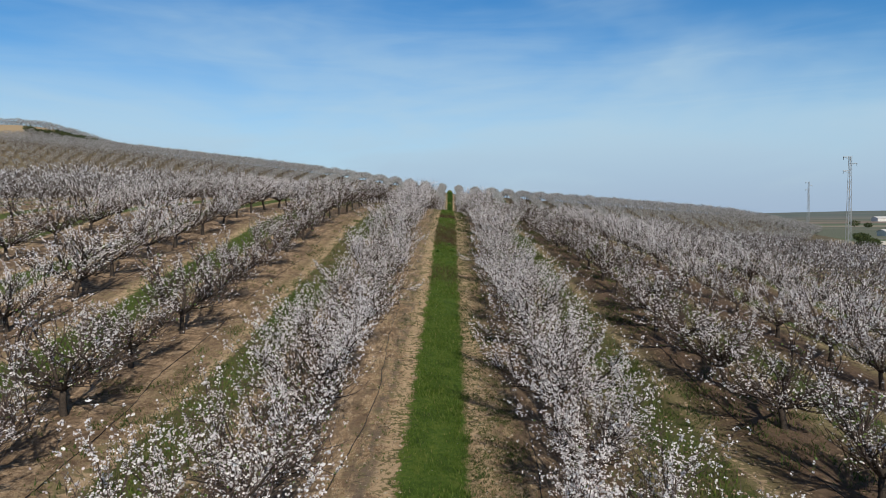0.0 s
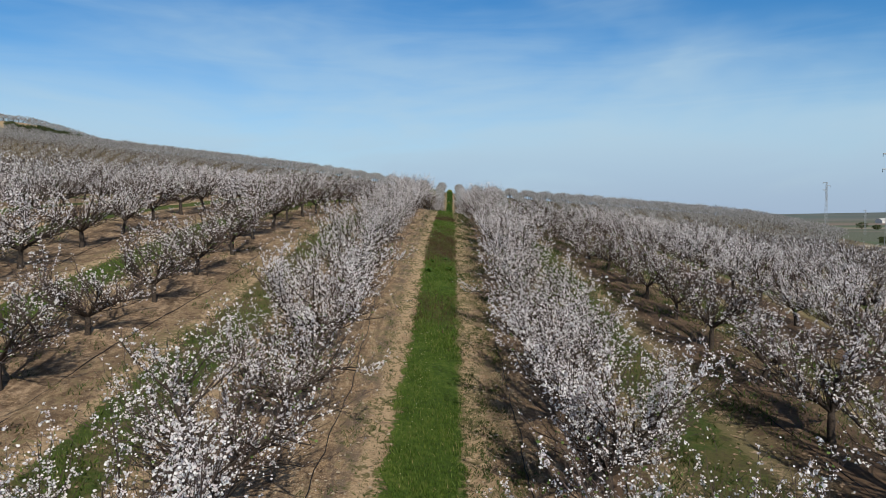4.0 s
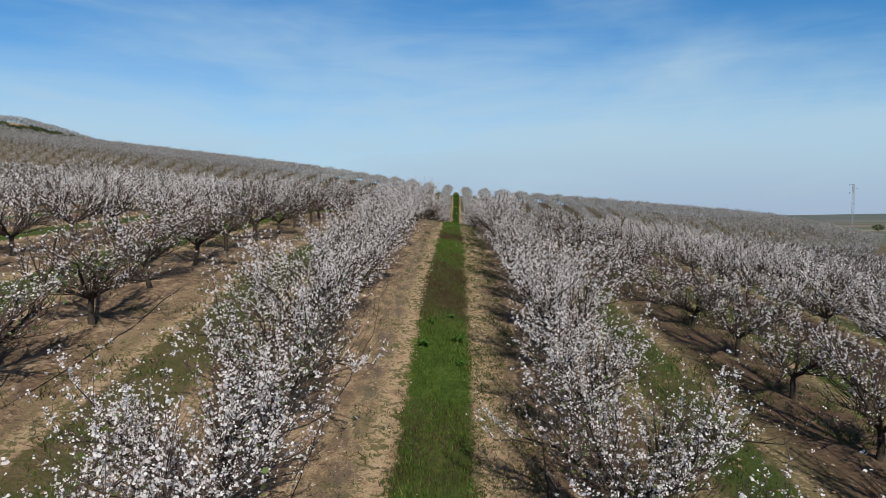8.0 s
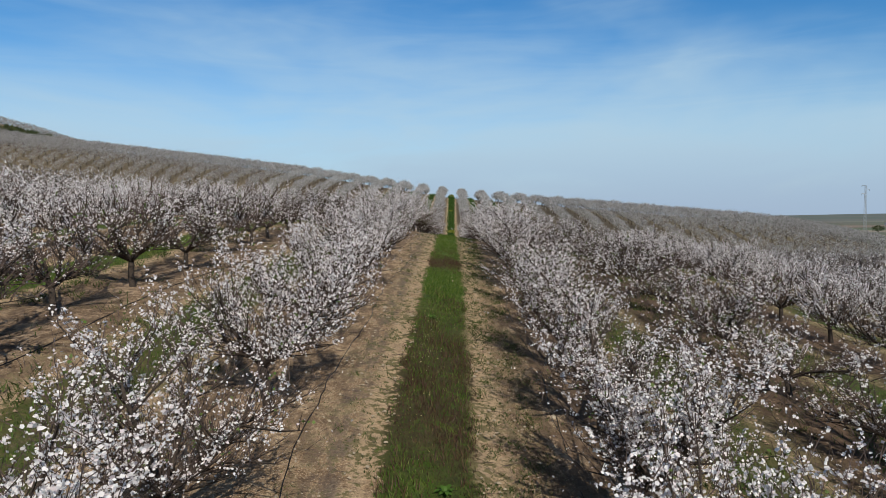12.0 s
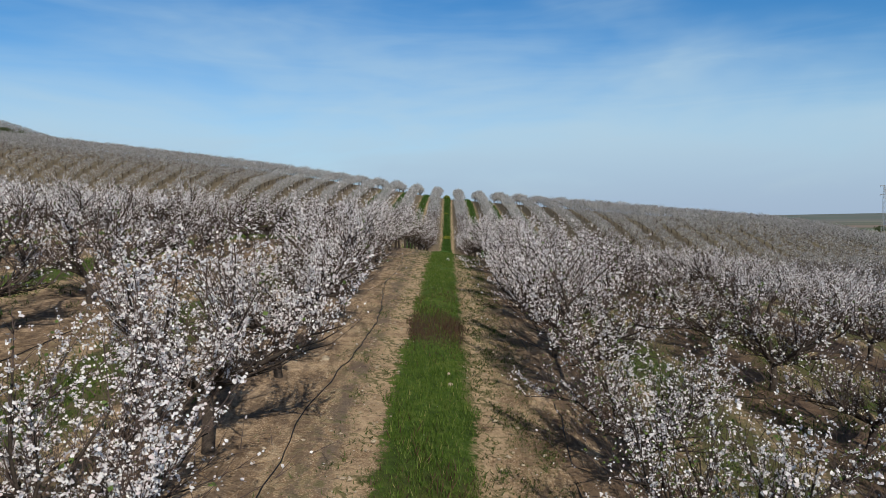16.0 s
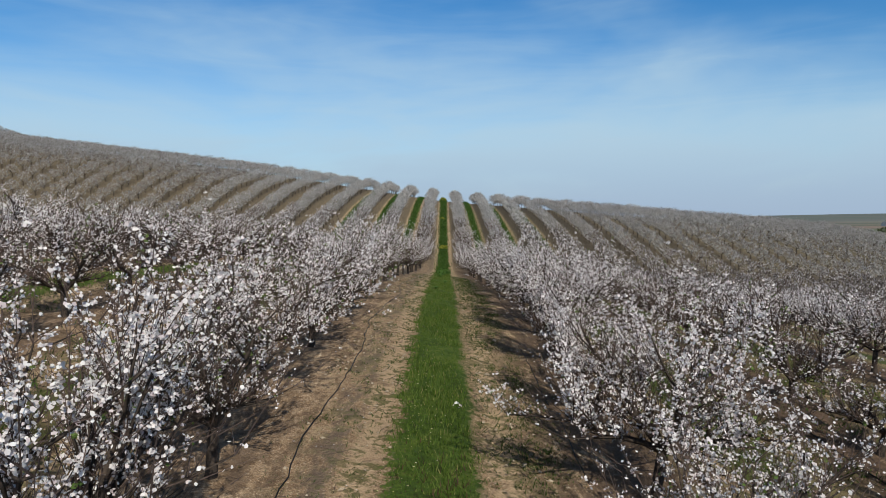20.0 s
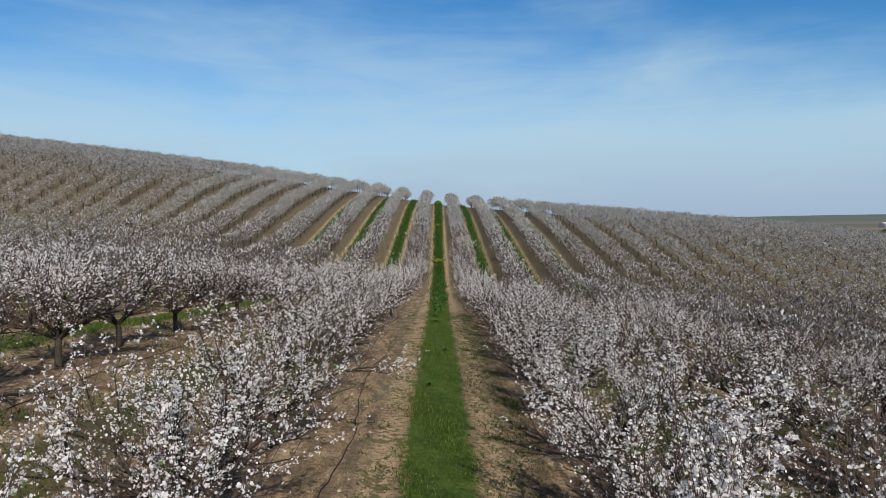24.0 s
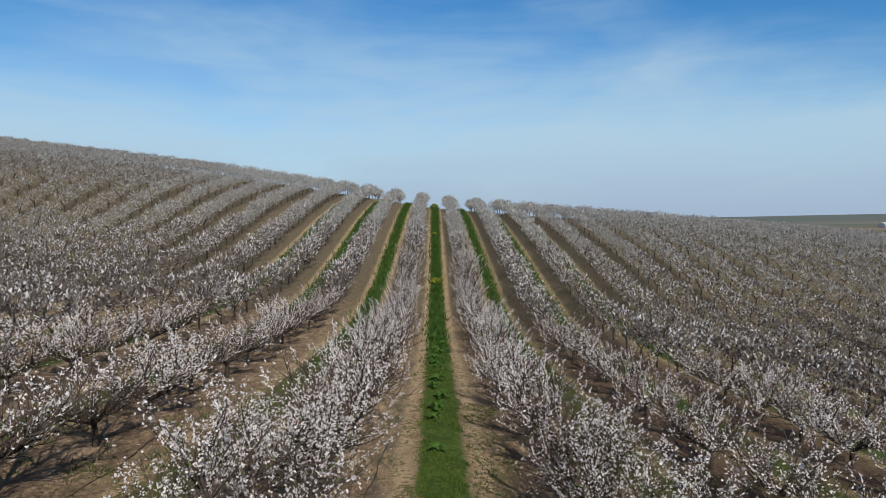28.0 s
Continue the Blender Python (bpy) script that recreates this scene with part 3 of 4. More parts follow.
def plant_near():
    fine = [almond_tree(100 + i, b, g, True) for i, (b, g) in enumerate(((1.1, 0.05), (1.25, 0.03), (0.85, 0.3), (1.05, 0.08), (0.6, 0.1)))]
    mid = [almond_tree(200 + i, b, g, False) for i, (b, g) in enumerate(((1.4, 0.05), (1.2, 0.1), (0.6, 0.08)))]
    half = [almond_tree(300 + i, b, g, False, True) for i, (b, g) in enumerate(((1.25, 0.05), (1.3, 0.1), (0.7, 0.12)))]
    full = "almond tree thick with white blossom, dark trunk on tan soil"
    fresh = "almond tree in white bloom with first green leaves on its twigs"
    thin = "almond tree with sparse white bloom and many bare brown twigs"
    for t, text in zip(fine + half + mid, (full, full, fresh, full, thin, full, fresh, thin, full, fresh, thin)):
        tagged(t, text, "tree", "almond trees in rows")
    used = set()
    for k, x, y, s, turn, pick in NEAR:
        kinds = fine if k in (0, -1) and y < 124 else half if k in (1, -2) and y < 118 else mid
        proto = kinds[int(pick * len(kinds))] if y < 112 else kinds[-1 - int(pick * 1.2)]
        x += {-1: -0.15, 0: 0.1}.get(k, 0.0)
        m = Matrix.Translation((x, y, float(land(x, y)))) @ Matrix.Rotation(turn, 4, "Z")
        if proto not in used:
            used.add(proto)
            proto.matrix_basis = m
            t = proto
        else:
            t = copy_thing(proto, m)
        wide = 1.2 if k in (0, -1) else 1.26 if k in (1, -2) else 1.36
        t.scale = (s * wide, s * (wide - 0.05), s * (0.97 + (0.07 if k in (0, -1) else 0.0) + 0.13 * ((pick * 7.3) % 1)))


plant_near()


def plant_far():
    """The rest of the orchard: tapered trunks, and crowns of separate small sprays."""
    rng = np.random.default_rng(5)
    verts, faces, index = [], [], []
    base = 0
    ring = np.array([(math.cos(w), math.sin(w), 0) for w in (0, 2.09, 4.19)])
    for k, x, y, s, turn, pick in FAR:
        at = np.array([x, y, float(land(x, y))])
        dist = math.hypot(x, y - 60)
        n, core, size = (760, 130, 0.075) if dist < 75 else (560, 100, 0.112) if dist < 150 else (430, 90, 0.125)
        wide, tall = (2.2, 1.45) if y < 150 and dist < 150 else (1.75, 1.38)
        d = rng.normal(size=(n, 3))
        d /= np.linalg.norm(d, axis=1)[:, None]
        reach = rng.uniform(0.3, 1.0, n) ** 0.5
        reach[:core] *= 0.8
        c = d * reach[:, None] * np.array([wide, 2.45 if dist < 150 else 2.1, tall])
        c[:, 2] += 2.25
        c[:, :2] *= (0.5 + 0.5 * np.clip((c[:, 2] - 0.8) / 1.3, 0, 1))[:, None]
        c += rng.normal(0, 0.14, c.shape) + np.array([0, 0, 0.12])
        a = rng.normal(size=(n, 3))
        b = np.cross(a, rng.normal(size=(n, 3)))
        a /= np.linalg.norm(a, axis=1)[:, None]
        b /= np.linalg.norm(b, axis=1)[:, None]
        sz = size * rng.uniform(0.6, 1.5, (n, 1))
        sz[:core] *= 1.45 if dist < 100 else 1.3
        a = (0.7 * a + 0.5 * d + np.array([0, 0, 0.55])) * sz
        q = np.stack([c - a * 0.8 - b * sz * 0.4, c + b * sz * 0.9, c + a * 0.9 - b * sz * 0.4], 1) * s + at
        verts.append(q.reshape(-1, 3))
        faces.append(np.arange(n * 3).reshape(n, 3) + base)
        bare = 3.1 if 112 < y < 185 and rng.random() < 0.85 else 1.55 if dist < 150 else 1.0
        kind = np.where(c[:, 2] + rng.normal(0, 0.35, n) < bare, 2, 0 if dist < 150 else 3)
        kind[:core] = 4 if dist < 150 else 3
        # more sparse-crown sprays on the high left slope and low ground to the right
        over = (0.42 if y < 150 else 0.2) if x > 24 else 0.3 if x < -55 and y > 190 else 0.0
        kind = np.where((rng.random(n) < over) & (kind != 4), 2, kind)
        index.append(kind)
        base += n * 3
        ends = [((0, 0, -0.1), (0, 0, 0.95), 0.11, 0.09)]
        for i in range(3):
            w = rng.uniform(0, 6.28)
            ends.append(((0, 0, 0.85), (1.1 * math.cos(w), 1.1 * math.sin(w), 2.2), 0.07, 0.03))
        for p, e, r0, r1 in ends:
            verts.append(np.concatenate([ring * r0 + p, ring * r1 + e]) * s + at)
            faces.append(np.array([(0, 1, 4), (0, 4, 3), (1, 2, 5), (1, 5, 4), (2, 0, 3), (2, 3, 5)]) + base)
            index.append(np.ones(6, int))
            base += 6
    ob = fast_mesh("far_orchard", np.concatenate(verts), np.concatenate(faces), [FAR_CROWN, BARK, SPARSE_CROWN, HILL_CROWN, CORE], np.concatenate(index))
    tagged(ob, "rows of greyish white flowering almond trees on slopes", "orchard", kind="stuff")


plant_far()


# ---- ground cover ----
def blades(name, label, x, y, height, width, mat, lean=0.35, seed=1):
    """Upright three-cornered blades at the given places, one object of stuff."""
    rng = np.random.default_rng(seed)
    n = len(x)
    z = land(x, y) - 0.01
    w = rng.uniform(0, 6.2832, n)
    dx, dy = np.cos(w) * width, np.sin(w) * width
    lx, ly = rng.normal(0, lean, n) * height, rng.normal(0, lean, n) * height
    v = np.stack([np.stack([x - dx, y - dy, z], -1), np.stack([x + dx, y + dy, z], -1), np.stack([x + lx, y + ly, z + height], -1)], 1)
    ob = fast_mesh(name, v.reshape(-1, 3), np.arange(n * 3).reshape(n, 3), [mat])
    return tagged(ob, label, "grass", kind="stuff")


def scatter_y(rng, n, lo, hi, power=1.2):
    return lo + (hi - lo) * rng.random(n) ** power


def middle_grass():
    rng = np.random.default_rng(21)
    n = 105000
    y = scatter_y(rng, n, 4, 150)
    edge = 0.1 * np.sin(y * 1.7) + 0.08 * np.sin(y * 4.3 + 1)
    x = np.interp(y, (70, 84), (-0.16, -0.26)) + rng.uniform(-1, 1, n) * (np.interp(y, (70, 84), (0.87, 0.75)) + edge) + rng.normal(0, 0.06, n)
    # stretches of reddish, drying growth
    dry = np.exp(-((y - 55) / 5.5) ** 4) * 0.75 + np.exp(-((y - 62.5) / 2.5) ** 2) * 0.3 + 1.3 * np.exp(-((y - 74.4) / 2.0) ** 2) + np.exp(-((y - 51) / 2) ** 2) * 0.35 + np.exp(-((y - 40) / 2.5) ** 2) * 0.4 + np.exp(-((y - 80) / 1.6) ** 2) * 0.3
    red = rng.random(n) < dry * (0.75 + 0.25 * np.sin(3 * x + y))
    h = rng.uniform(0.04, 0.14, n) * (1 + 0.5 * np.sin(y * 0.9 + 2 * x) * np.sin(y * 0.23 + x)) * np.where(y > 100, 0.75, 1)
    w = rng.uniform(0.006, 0.014, n)
    blades("grass_strip", "bright green grass strip along the middle track", x[~red], y[~red], h[~red], w[~red], GRASS, seed=4)
    blades("dry_grass", "reddish brown drying grass patches in the strip", x[red], y[red], h[red] * 1.5, w[red], DRY_GRASS, seed=5)


def side_grass():
    """Thinner growth in the alleys beside, and low weeds on the soil."""
    rng = np.random.default_rng(22)
    n = 95000
    y = scatter_y(rng, n, 12, 150)
    k = rng.choice([-2, -1, 1, 2], n, p=[0.42, 0.24, 0.2, 0.14])
    x = 7 * k - 0.2 + rng.normal(0, 0.55, n)
    keep = np.sin(y * 0.31 + 2.1 * k) + np.sin(y * 0.13 + k) + rng.normal(0, 0.5, n) > np.where(k == -2, -1.6, np.where(k == 2, -1.2, -0.6))
    x, y = x[keep], y[keep]
    blades("alley_grass", "patchy green grass between the tree rows", x, y, rng.uniform(0.05, 0.16, len(x)), rng.uniform(0.008, 0.02, len(x)), GRASS, seed=6)
    n = 8200
    y = scatter_y(rng, n, 6, 135)
    x = np.where(rng.random(n) < 0.8, rng.uniform(0.75, 3.3, n), -rng.uniform(1.1, 3.2, n))
    # thickest in a broken line halfway to the trees
    lined = (rng.random(n) < 0.3) & (np.sin(y * 0.8) + np.sin(y * 0.37 + 1) > -0.5)
    x = np.where(lined, 2.1 + rng.normal(0, 0.22, n), x)
    m = 14
    sp = np.repeat(rng.uniform(0.05, 0.17, n), m)
    xx = np.repeat(x, m) + rng.normal(0, 1, n * m) * sp
    yy = np.repeat(y, m) + rng.normal(0, 1.3, n * m) * sp
    blades("soil_weeds", "low olive weeds scattered on the tan soil", xx, yy, rng.uniform(0.02, 0.09, n * m), rng.uniform(0.007, 0.018, n * m), OLIVE_WEED, 0.8, seed=7)
    n = 5200
    y = scatter_y(rng, n, 12, 130)
    x = np.where(rng.random(n) < 0.72, rng.uniform(4.0, 15.0, n), -rng.uniform(5.0, 15.0, n))
    keep = np.sin(x * 1.3 + 0.7 * np.sin(y * 0.4)) + np.sin(y * 0.47 + x * 0.6) + rng.normal(0, 0.5, n) > -0.4
    x, y = x[keep], y[keep]
    n, m = len(x), 22
    xx = np.repeat(x, m) + rng.normal(0, 0.16, n * m)
    yy = np.repeat(y, m) + rng.normal(0, 0.2, n * m)
    blades("dark_weeds", "dark olive weeds under the trees", xx, yy, rng.uniform(0.05, 0.24, n * m), rng.uniform(0.01, 0.025, n * m), OLIVE_WEED, 0.7, seed=8)


def hill_weeds():
    """Lush tall weeds in the strips of the far slope."""
    rng = np.random.default_rng(23)
    n = 42000
    y = rng.uniform(140, 292, n)
    k = rng.choice([-3, -2, -1, 0, 1, 2, 3], n, p=[0.07, 0.11, 0.2, 0.28, 0.18, 0.1, 0.06])
    clump = 0.5 + 0.5 * np.sin(y * 1.9 + 1.3 * k) * np.sin(y * 0.53 + k)
    x = 7 * k - 0.25 + rng.normal(0, 0.42, n) * (0.8 + 0.4 * clump)
    ramp_up = np.clip((y - 138) / 25, 0.15, 1)
    h = rng.uniform(0.12, 0.75, n) * (0.5 + 0.8 * clump) * ramp_up
    blades("hill_weeds", "lush dark green weeds in strips up the far slope", x, y, h, rng.uniform(0.03, 0.08, n), WEED, 0.5, seed=9)


middle_grass()
side_grass()
hill_weeds()


def soup_stuff(name, label, category, centres, shape, faces, sizes, mat, seed, lift=0.3):
    """Many small turned copies of one rough shape, joined as stuff."""
    rng = np.random.default_rng(seed)
    n, k = len(centres), len(shape)
    w = rng.uniform(0, 6.2832, n)
    c, sn = np.cos(w)[:, None], np.sin(w)[:, None]
    v = shape[None] * sizes[:, None, None] * rng.uniform(0.7, 1.3, (n, k, 1))
    v = np.stack([v[..., 0] * c - v[..., 1] * sn, v[..., 0] * sn + v[..., 1] * c, v[..., 2]], -1)
    z = land(centres[:, 0], centres[:, 1]) + sizes * lift
    v += np.column_stack([centres, z])[:, None]
    f = faces[None] + (np.arange(n) * k)[:, None, None]
    return tagged(fast_mesh(name, v.reshape(-1, 3), f.reshape(-1, faces.shape[1]), [mat]), label, category, kind="stuff")


OCTA = np.array([(1, 0, 0), (0, 0.8, 0), (-1, 0.1, 0), (0, -0.8, 0), (0.1, 0, 0.55), (0, 0, -0.5)])
OCTA_F = np.array([(0, 1, 4), (1, 2, 4), (2, 3, 4), (3, 0, 4), (1, 0, 5), (2, 1, 5), (3, 2, 5), (0, 3, 5)])
STICK = np.array([(-1, 0.02, 0), (-1, -0.02, 0.0), (-1, 0, 0.04), (1, 0, 0.05)])
STICK_F = np.array([(0, 1, 3), (1, 2, 3), (2, 0, 3)])
PETAL_Q = np.array([(1, 0, 0.0), (0, 1, 0.1), (-1, 0, 0.0), (0, -1, 0.1)])


def on_soil(rng, n, hi=135, lo=6):
    y = scatter_y(rng, n, lo, hi, 1.3)
    side = rng.choice([-1, 1], n)
    return np.column_stack([-0.1 + side * rng.uniform(0.85, 3.3, n) + rng.choice([0, 0, 0, -7, 7], n), y])


def loose_ground():
    rng = np.random.default_rng(31)
    soup_stuff("gravel", "small pale stones lying on the tan soil", "gravel", on_soil(rng, 9000), OCTA, OCTA_F, 0.012 + 0.055 * rng.random(9000) ** 2.5, STONE, 32)
    n = 9000
    c = np.column_stack([rng.uniform(3.6, 15, n) * rng.choice([-1, 1, 1], n), scatter_y(rng, n, 10, 130, 1.3)])
    soup_stuff("clods", "crumbled brown clods of soil between the trees", "soil", c, OCTA, OCTA_F, rng.uniform(0.02, 0.075, n), CLOD, 38)
    c = on_soil(rng, 5200)
    soup_stuff("twig_litter", "fallen brown twigs littering the soil", "litter", c, STICK, STICK_F, rng.uniform(0.08, 0.3, 5200), TWIG, 33, 0.02)
    n = 7000
    y = scatter_y(rng, n, 6, 130, 1.3)
    x = rng.choice([-10.5, -3.5, 3.5, 10.5], n) + rng.normal(0, 1.3, n)
    soup_stuff("fallen_petals", "white petals fallen on the soil below the trees", "petals", np.column_stack([x, y]), PETAL_Q, np.array([(0, 1, 2, 3)]), rng.uniform(0.008, 0.02, n), PETAL, 34, 0.6)


loose_ground()


def strip_flowers():
    rng = np.random.default_rng(36)
    n = 340
    y = np.concatenate([rng.normal(58, 2.4, 140), rng.normal(84, 3, 100), rng.normal(33, 3, 100)])
    x = -0.55 + rng.normal(0, 0.28, n)
    soup_stuff("strip_flowers", "small pale yellow wild flowers in the grass", "flowers", np.column_stack([x, y]), PETAL_Q, np.array([(0, 1, 2, 3)]), rng.uniform(0.01, 0.02, n), FLOWER, 37, 8.0)


strip_flowers()


def rock(x, y, size, seed):
    rng = random.Random(seed)
    bm = bmesh.new()
    bmesh.ops.create_icosphere(bm, subdivisions=2, radius=1)
    for v in bm.verts:
        v.co *= 1 + 0.35 * (noise.noise(v.co * 1.4 + Vector((seed, 0, 0))))
        v.co = Vector((v.co.x * size, v.co.y * size * 0.8, max(v.co.z, -0.45) * size * 0.75))
    me = bpy.data.meshes.new("stone")
    bm.to_mesh(me)
    bm.free()
    me.materials.append(STONE)
    ob = new("stone", me)
    ob.matrix_world = pose(x, y, float(land(x, y)) + size * 0.25, 0, 0, rng.uniform(0, 360))
    tagged(ob, "pale limestone lump lying in the grass strip", "stone", "stones on the track")


for sx, sy, sz in ((0.26, 68.9, 0.075), (0.22, 69.7, 0.055), (-2.9, 69.6, 0.12), (2.6, 53.4, 0.09), (-2.2, 61.5, 0.08), (1.7, 92.0, 0.08), (-3.1, 30.6, 0.1)):
    rock(sx, sy, sz, int(sy))


def weed_plant(seed):
    """A leafy rosette: arched leaves, each folded along its rib, round a short crown."""
    rng = random.Random(seed)
    root = new("weed_plant")
    for i in range(11):
        so = Soup()
        w, length, rise = 6.2832 * i / 11 + rng.uniform(-0.3, 0.3), rng.uniform(0.22, 0.42), rng.uniform(0.12, 0.34)
        d, side = Vector((math.cos(w), math.sin(w), 0)), Vector((-math.sin(w), math.cos(w), 0))
        pts = []
        for k in range(5):
            f = k / 4
            c = d * length * f + Vector((0, 0, rise * math.sin(min(1.0, f * 1.15) * 2.4)))
            half = 0.075 * math.sin(0.25 + 2.8 * f) * (1 + 0.2 * (k % 2))
            pts += [c - side * half, c + Vector((0, 0, -0.012)), c + side * half]
        so.add(pts, [q for k in range(4) for q in ((3 * k, 3 * k + 1, 3 * k + 4, 3 * k + 3), (3 * k + 1, 3 * k + 2, 3 * k + 5, 3 * k + 4))])
        mesh_object("leaf", so.v, so.f, [ROSETTE], root, smooth=True)
    return tagged(root, "broad-leaved dark green weed in the grass strip", "weed", "weeds in the grass strip")


def weeds():
    rng = random.Random(41)
    kinds = [weed_plant(1), weed_plant(2)]
    spots = [(-0.41, 131.0, 1.15), (-0.37, 126.8, 1.0), (0.37, 47.0, 0.85), (-0.75, 46.2, 0.8), (-0.62, 48.6, 0.6), (0.12, 49.6, 0.55), (0.45, 45.0, 0.6), (-0.5, 60.8, 0.55), (0.05, 115.0, 0.7), (-0.5, 107.5, 0.6)]
    spots += [(-0.25 + rng.gauss(0, 0.25), 133 + 2.1 * i + rng.uniform(-0.6, 0.6), rng.uniform(0.8, 1.5)) for i in range(18)]
    for i, (x, y, sc) in enumerate(spots):
        m = pose(x, y, float(land(x, y)), 0, 0, rng.uniform(0, 360))
        ob = kinds[i % 2]
        if i < 2:
            ob.matrix_basis = m
        else:
            ob = copy_thing(ob, m)
        ob.scale = (sc, sc, sc)


weeds()


def hose(x0, seed, lo, hi):
    """A drip hose that wanders along a row."""
    rng = random.Random(seed)
    pts, off = [], 0.0
    y = lo
    while y < hi:
        off = off * 0.97 + rng.gauss(0, 0.03)
        x = x0 + off + 0.22 * math.sin(y * 0.35 + seed) * math.sin(y * 0.11)
        pts.append(Vector((x, y, float(land(x, y)) + 0.03)))
        y += 0.4
    so = Soup()
    so.tube(pts, [0.013] * len(pts), 5)
    tagged(mesh_object("irrigation_hose", so.v, so.f, [HOSE], smooth=True), "black drip irrigation hose lying on the soil along a row", "hose", "irrigation hoses")


for hx, hs in ((-2.55, 1), (2.55, 2), (-9.4, 3), (9.5, 4), (-16.8, 5), (16.6, 6)):
    hose(hx, hs, 6, 128)


# ---- the plain to the right ----
def bar(name, a, c, r, mat, parent, sides=4, r2=None):
    so = Soup()
    so.tube([Vector(a), Vector(c)], [r, r if r2 is None else r2], sides)
    return mesh_object(name, so.v, so.f, [mat], parent)


def pylon(x, y, height, turn, label):
    """A slim four-legged lattice pylon with staggered crossarms and hanging insulators."""
    root = new("lattice_pylon")
    lo, hi = 0.46, 0.24
    half = lambda z: lo + (hi - lo) * z / height
    corners = ((1, 1), (-1, 1), (-1, -1), (1, -1))
    for cx, cy in corners:
        bar("leg", (cx * lo, cy * lo, -0.4), (cx * hi, cy * hi, height), 0.055, STEEL, root)
    panels = 13
    for p in range(panels):
        z0, z1 = height * p / panels, height * (p + 1) / panels
        for i in range(4):
            a, c = corners[i], corners[(i + 1) % 4]
            if p % 2:
                a, c = c, a
            bar("brace", (a[0] * half(z0), a[1] * half(z0), z0), (c[0] * half(z1), c[1] * half(z1), z1), 0.022, STEEL, root)
    for side, z in ((-1, height - 0.15), (1, height - 1.7), (-1, height - 3.6)):
        arm = bar("crossarm", (-side * 0.3, 0, z), (side * 1.9, 0, z), 0.085, STEEL, root)
        bar("strut", (side * 0.3, 0, z - 0.45), (side * 1.8, 0, z - 0.05), 0.04, STEEL, arm)
        bar("insulator", (side * 1.85, 0, z), (side * 1.85, 0, z - 0.75), 0.06, HOSE, arm, 6)
    root.matrix_world = pose(x, y, float(land(x, y)), 0, 0, turn)
    tagged(root, label, "pylon", "power pylons")


pylon(99.6, 158, 19.0 - float(land(99.6, 158)), 8, "tall grey steel lattice pylon beside the orchard edge")
pylon(172, 306, 19.0 - float(land(172, 306)), 10, "grey steel lattice pylon standing in the fields")
pylon(263, 419, 6.0 - float(land(263, 419)), 24, "distant grey lattice pylon out on the plain")


def leafy_bush(x, y, wide, tall, seed, name="bush", label="dark green rounded bush on the open plain", leaves=420, mat=None):
    """Several stems and a ragged crown of separate leaf sprays."""
    rng = np.random.default_rng(seed)
    root = new(name)
    stems = Soup()
    for i in range(4):
        w = 1.57 * i + rng.uniform(-0.4, 0.4)
        stems.tube([Vector((0, 0, -0.2)), Vector((0.15 * wide * math.cos(w), 0.15 * wide * math.sin(w), tall * 0.35)), Vector((0.3 * wide * math.cos(w), 0.3 * wide * math.sin(w), tall * 0.7))], [0.04 * tall * 0.5, 0.03 * tall * 0.5, 0.012 * tall], 5)
    mesh_object("stem", stems.v, stems.f, [BARK], root)
    d = rng.normal(size=(leaves, 3))
    d /= np.linalg.norm(d, axis=1)[:, None]
    lumps = 1 + 0.28 * np.sin(d[:, 0] * 5 + seed) * np.cos(d[:, 2] * 4 + d[:, 1] * 6)
    c = d * (rng.uniform(0.35, 1, leaves) ** 0.4 * lumps)[:, None] * np.array([wide * 0.5, wide * 0.5, tall * 0.42])
    c[:, 2] += tall * 0.55
    a, b = rng.normal(size=(leaves, 3)), rng.normal(size=(leaves, 3))
    sz = 0.16 * tall ** 0.5 * rng.uniform(0.5, 1.4, (leaves, 1))
    a, b = a / np.linalg.norm(a, axis=1)[:, None] * sz, b / np.linalg.norm(b, axis=1)[:, None] * sz
    v = np.stack([c - a, c + b, c + a, c - b], 1).reshape(-1, 3)
    crown = fast_mesh("crown", v, np.arange(leaves * 4).reshape(leaves, 4), [mat or SHRUB])
    crown.parent = root
    root.matrix_world = pose(x, y, float(land(x, y)))
    tagged(root, label, "bush" if name == "bush" else "tree", "bushes on the plain" if name == "bush" else "trees on the plain")


rb = random.Random(51)
for i in range(9):
    leafy_bush(118 + i * 4.4 + rb.uniform(-2, 2), 178 + i * 7.0 + rb.uniform(-3, 3), rb.uniform(3, 5.5), rb.uniform(1.8, 3.2), 60 + i)
for i, (bx, by, bw, bt) in enumerate(((505, 800, 13, 8), (640, 900, 12, 8), (470, 720, 9, 6), (222, 318, 8, 6), (238, 336, 7, 5), (330, 640, 9, 6))):
    leafy_bush(bx, by, bw, bt, 80 + i, "distant_tree", "dark broad tree standing among distant fields", 700)


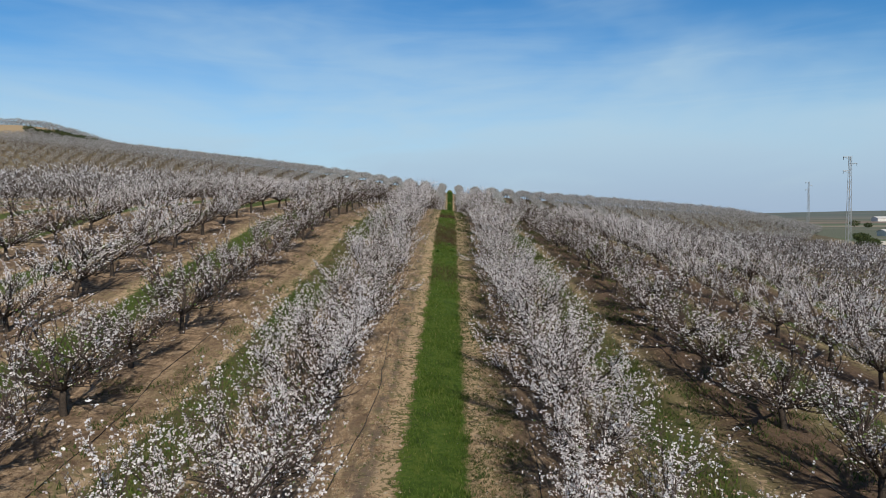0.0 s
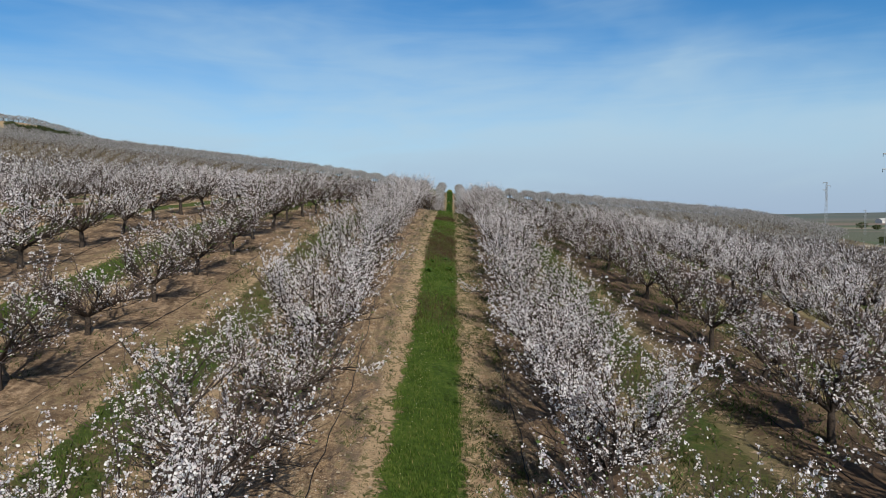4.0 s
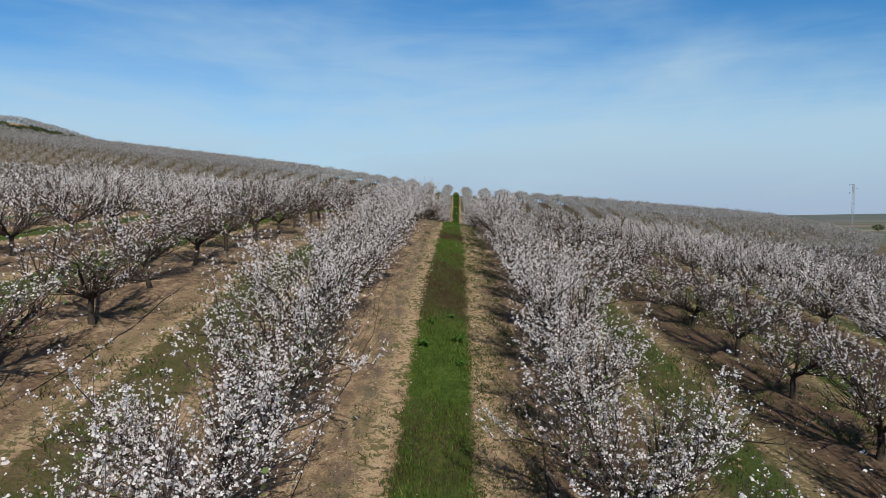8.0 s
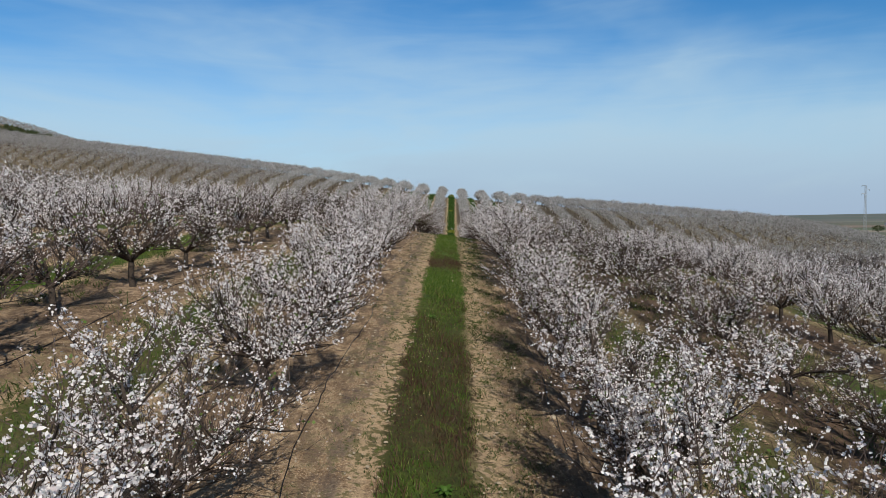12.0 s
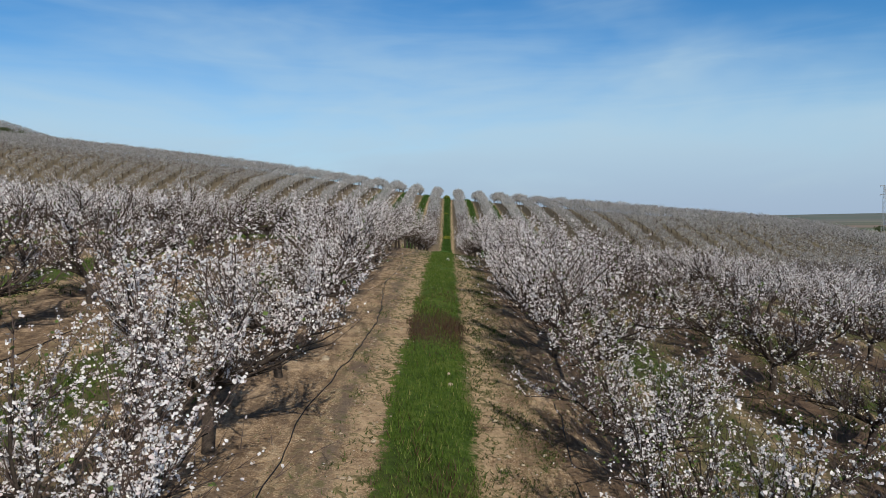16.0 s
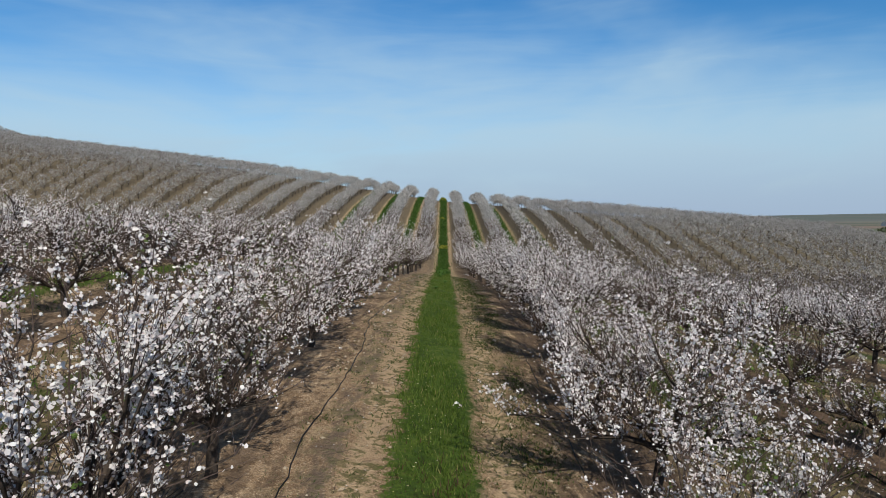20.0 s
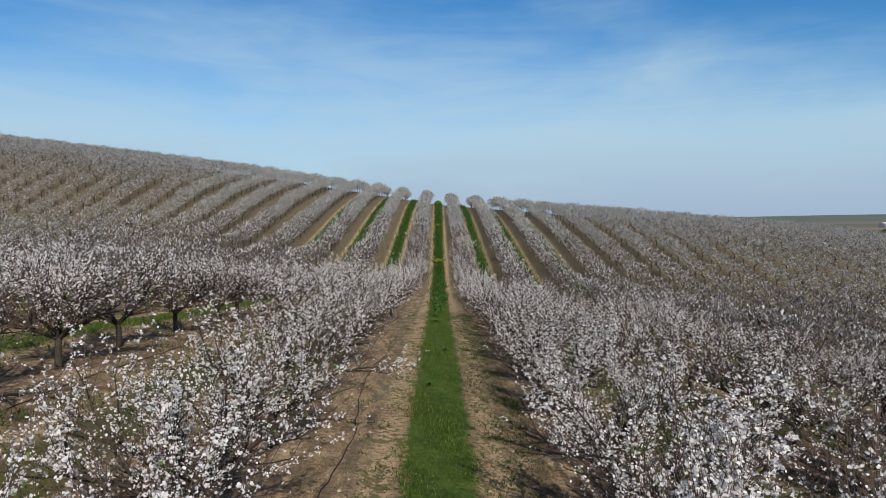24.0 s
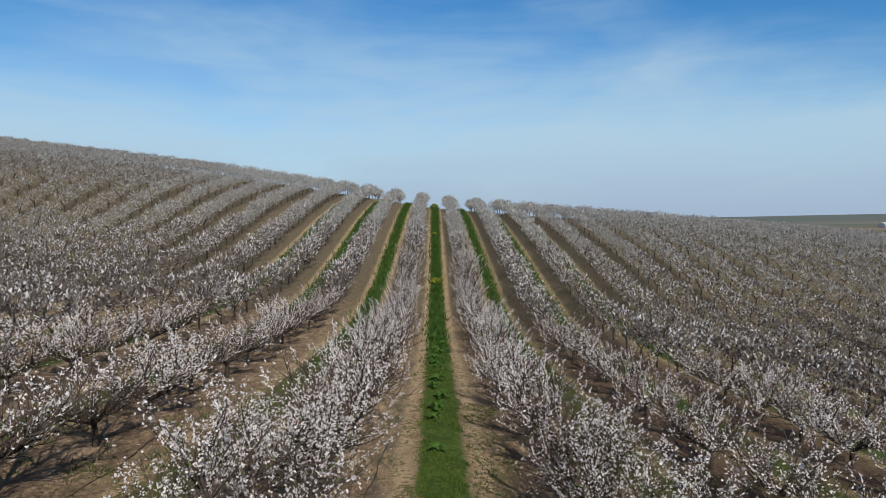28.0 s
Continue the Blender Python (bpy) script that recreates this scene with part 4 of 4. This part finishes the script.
def shed(x, y, long, wide, high, turn):
    """A low farm shed: walls, a pitched roof with an overhang, a door and windows."""
    root = new("farm_shed")
    so = Soup()
    w, d = long / 2, wide / 2
    so.add([(-w, -d, -1), (w, -d, -1), (w, d, -1), (-w, d, -1), (-w, -d, high), (w, -d, high), (w, d, high), (-w, d, high), (-w, 0, high + wide * 0.2), (w, 0, high + wide * 0.2)],
           [(0, 1, 5, 4), (2, 3, 7, 6), (1, 2, 6, 9, 5), (3, 0, 4, 8, 7)])
    mesh_object("wall", so.v, so.f, [WALL], root)
    for sgn in (-1, 1):
        so = Soup()
        e, r = sgn * (d + 0.4), high + wide * 0.2 + 0.06
        lowz = high - 0.4 * 0.4 + 0.06
        so.add([(-w - 0.4, e, lowz), (w + 0.4, e, lowz), (w + 0.4, 0, r), (-w - 0.4, 0, r), (-w - 0.4, e, lowz + 0.12), (w + 0.4, e, lowz + 0.12), (w + 0.4, 0, r + 0.12), (-w - 0.4, 0, r + 0.12)],
               [(0, 1, 2, 3), (4, 5, 6, 7), (0, 1, 5, 4), (2, 3, 7, 6), (1, 2, 6, 5), (3, 0, 4, 7)])
        mesh_object("roof", so.v, so.f, [ROOF], root)
    for i in range(4):
        so = Soup()
        cx, ww, hh, z0 = -w + long * (i + 0.5) / 4, (1.6 if i == 1 else 0.7), (2.2 if i == 1 else 0.9), (0.0 if i == 1 else 1.1)
        so.add([(cx - ww, -d - 0.05, z0), (cx + ww, -d - 0.05, z0), (cx + ww, -d - 0.05, z0 + hh), (cx - ww, -d - 0.05, z0 + hh), (cx - ww, -d + 0.1, z0), (cx + ww, -d + 0.1, z0), (cx + ww, -d + 0.1, z0 + hh), (cx - ww, -d + 0.1, z0 + hh)],
               [(0, 1, 2, 3), (0, 1, 5, 4), (1, 2, 6, 5), (2, 3, 7, 6), (3, 0, 4, 7)])
        mesh_object("door" if i == 1 else "window", so.v, so.f, [BARK], root)
    root.matrix_world = pose(x, y, float(land(x, y)), 0, 0, turn)
    tagged(root, "low white farm shed with a pale sheet roof", "shed", "farm sheds")


for sx, sy, sl, sw, sh, st in ((207, 300, 9, 5, 2.2, 12), (217, 316, 8, 5, 2.1, 30), (224, 308, 8, 4, 2.1, -8), (1020, 1500, 60, 22, 7, 5), (760, 1650, 50, 18, 6, 0)):
    shed(sx, sy, sl, sw, sh, st)


def gravel_track():
    """A pale farm track that curves away over the plain."""
    so = Soup()
    pts = []
    for i in range(60):
        y = 148 + i * 1.5
        x = 97 + 0.62 * (y - 140) + 6 * math.sin((y - 120) / 45)
        pts.append((x, y))
    for i, (x, y) in enumerate(pts):
        x1, y1 = pts[min(i + 1, 59)]
        x0, y0 = pts[max(i - 1, 0)]
        d = Vector((x1 - x0, y1 - y0, 0)).normalized()
        for k in range(5):
            o = -2.6 + 1.3 * k
            px, py = x + d.y * o, y - d.x * o
            so.v.append((px, py, float(land(px, py)) + 0.06))
    so.f = [(5 * i + k, 5 * i + k + 1, 5 * i + k + 6, 5 * i + k + 5) for i in range(59) for k in range(4)]
    tagged(mesh_object("farm_road", so.v, so.f, [TRACK], smooth=True), "white gravel farm track across the plain", "road", kind="structure")


gravel_track()

for i in range(16):
    leafy_bush(-226 + i * 2.4, 337 + rb.uniform(-1.5, 1.5), rb.uniform(4, 5.5), rb.uniform(3.4, 4.6), 120 + i, "bush", "dark green bush along the hilltop terrace", 300)

BROOM = petal_material("broom_leaves", ((0.0, (0.10, 0.14, 0.02)), (0.6, (0.20, 0.24, 0.03)), (1.0, (0.42, 0.40, 0.05))), 0.3)
for bx, by, bw, bt in ((-0.3, 274, 1.9, 1.3), (-0.15, 186.5, 1.5, 0.8), (-0.5, 222, 1.2, 0.6)):
    leafy_bush(bx, by, bw, bt, int(by), "bush", "yellow-green flowering bush in the weedy strip", 260, BROOM)
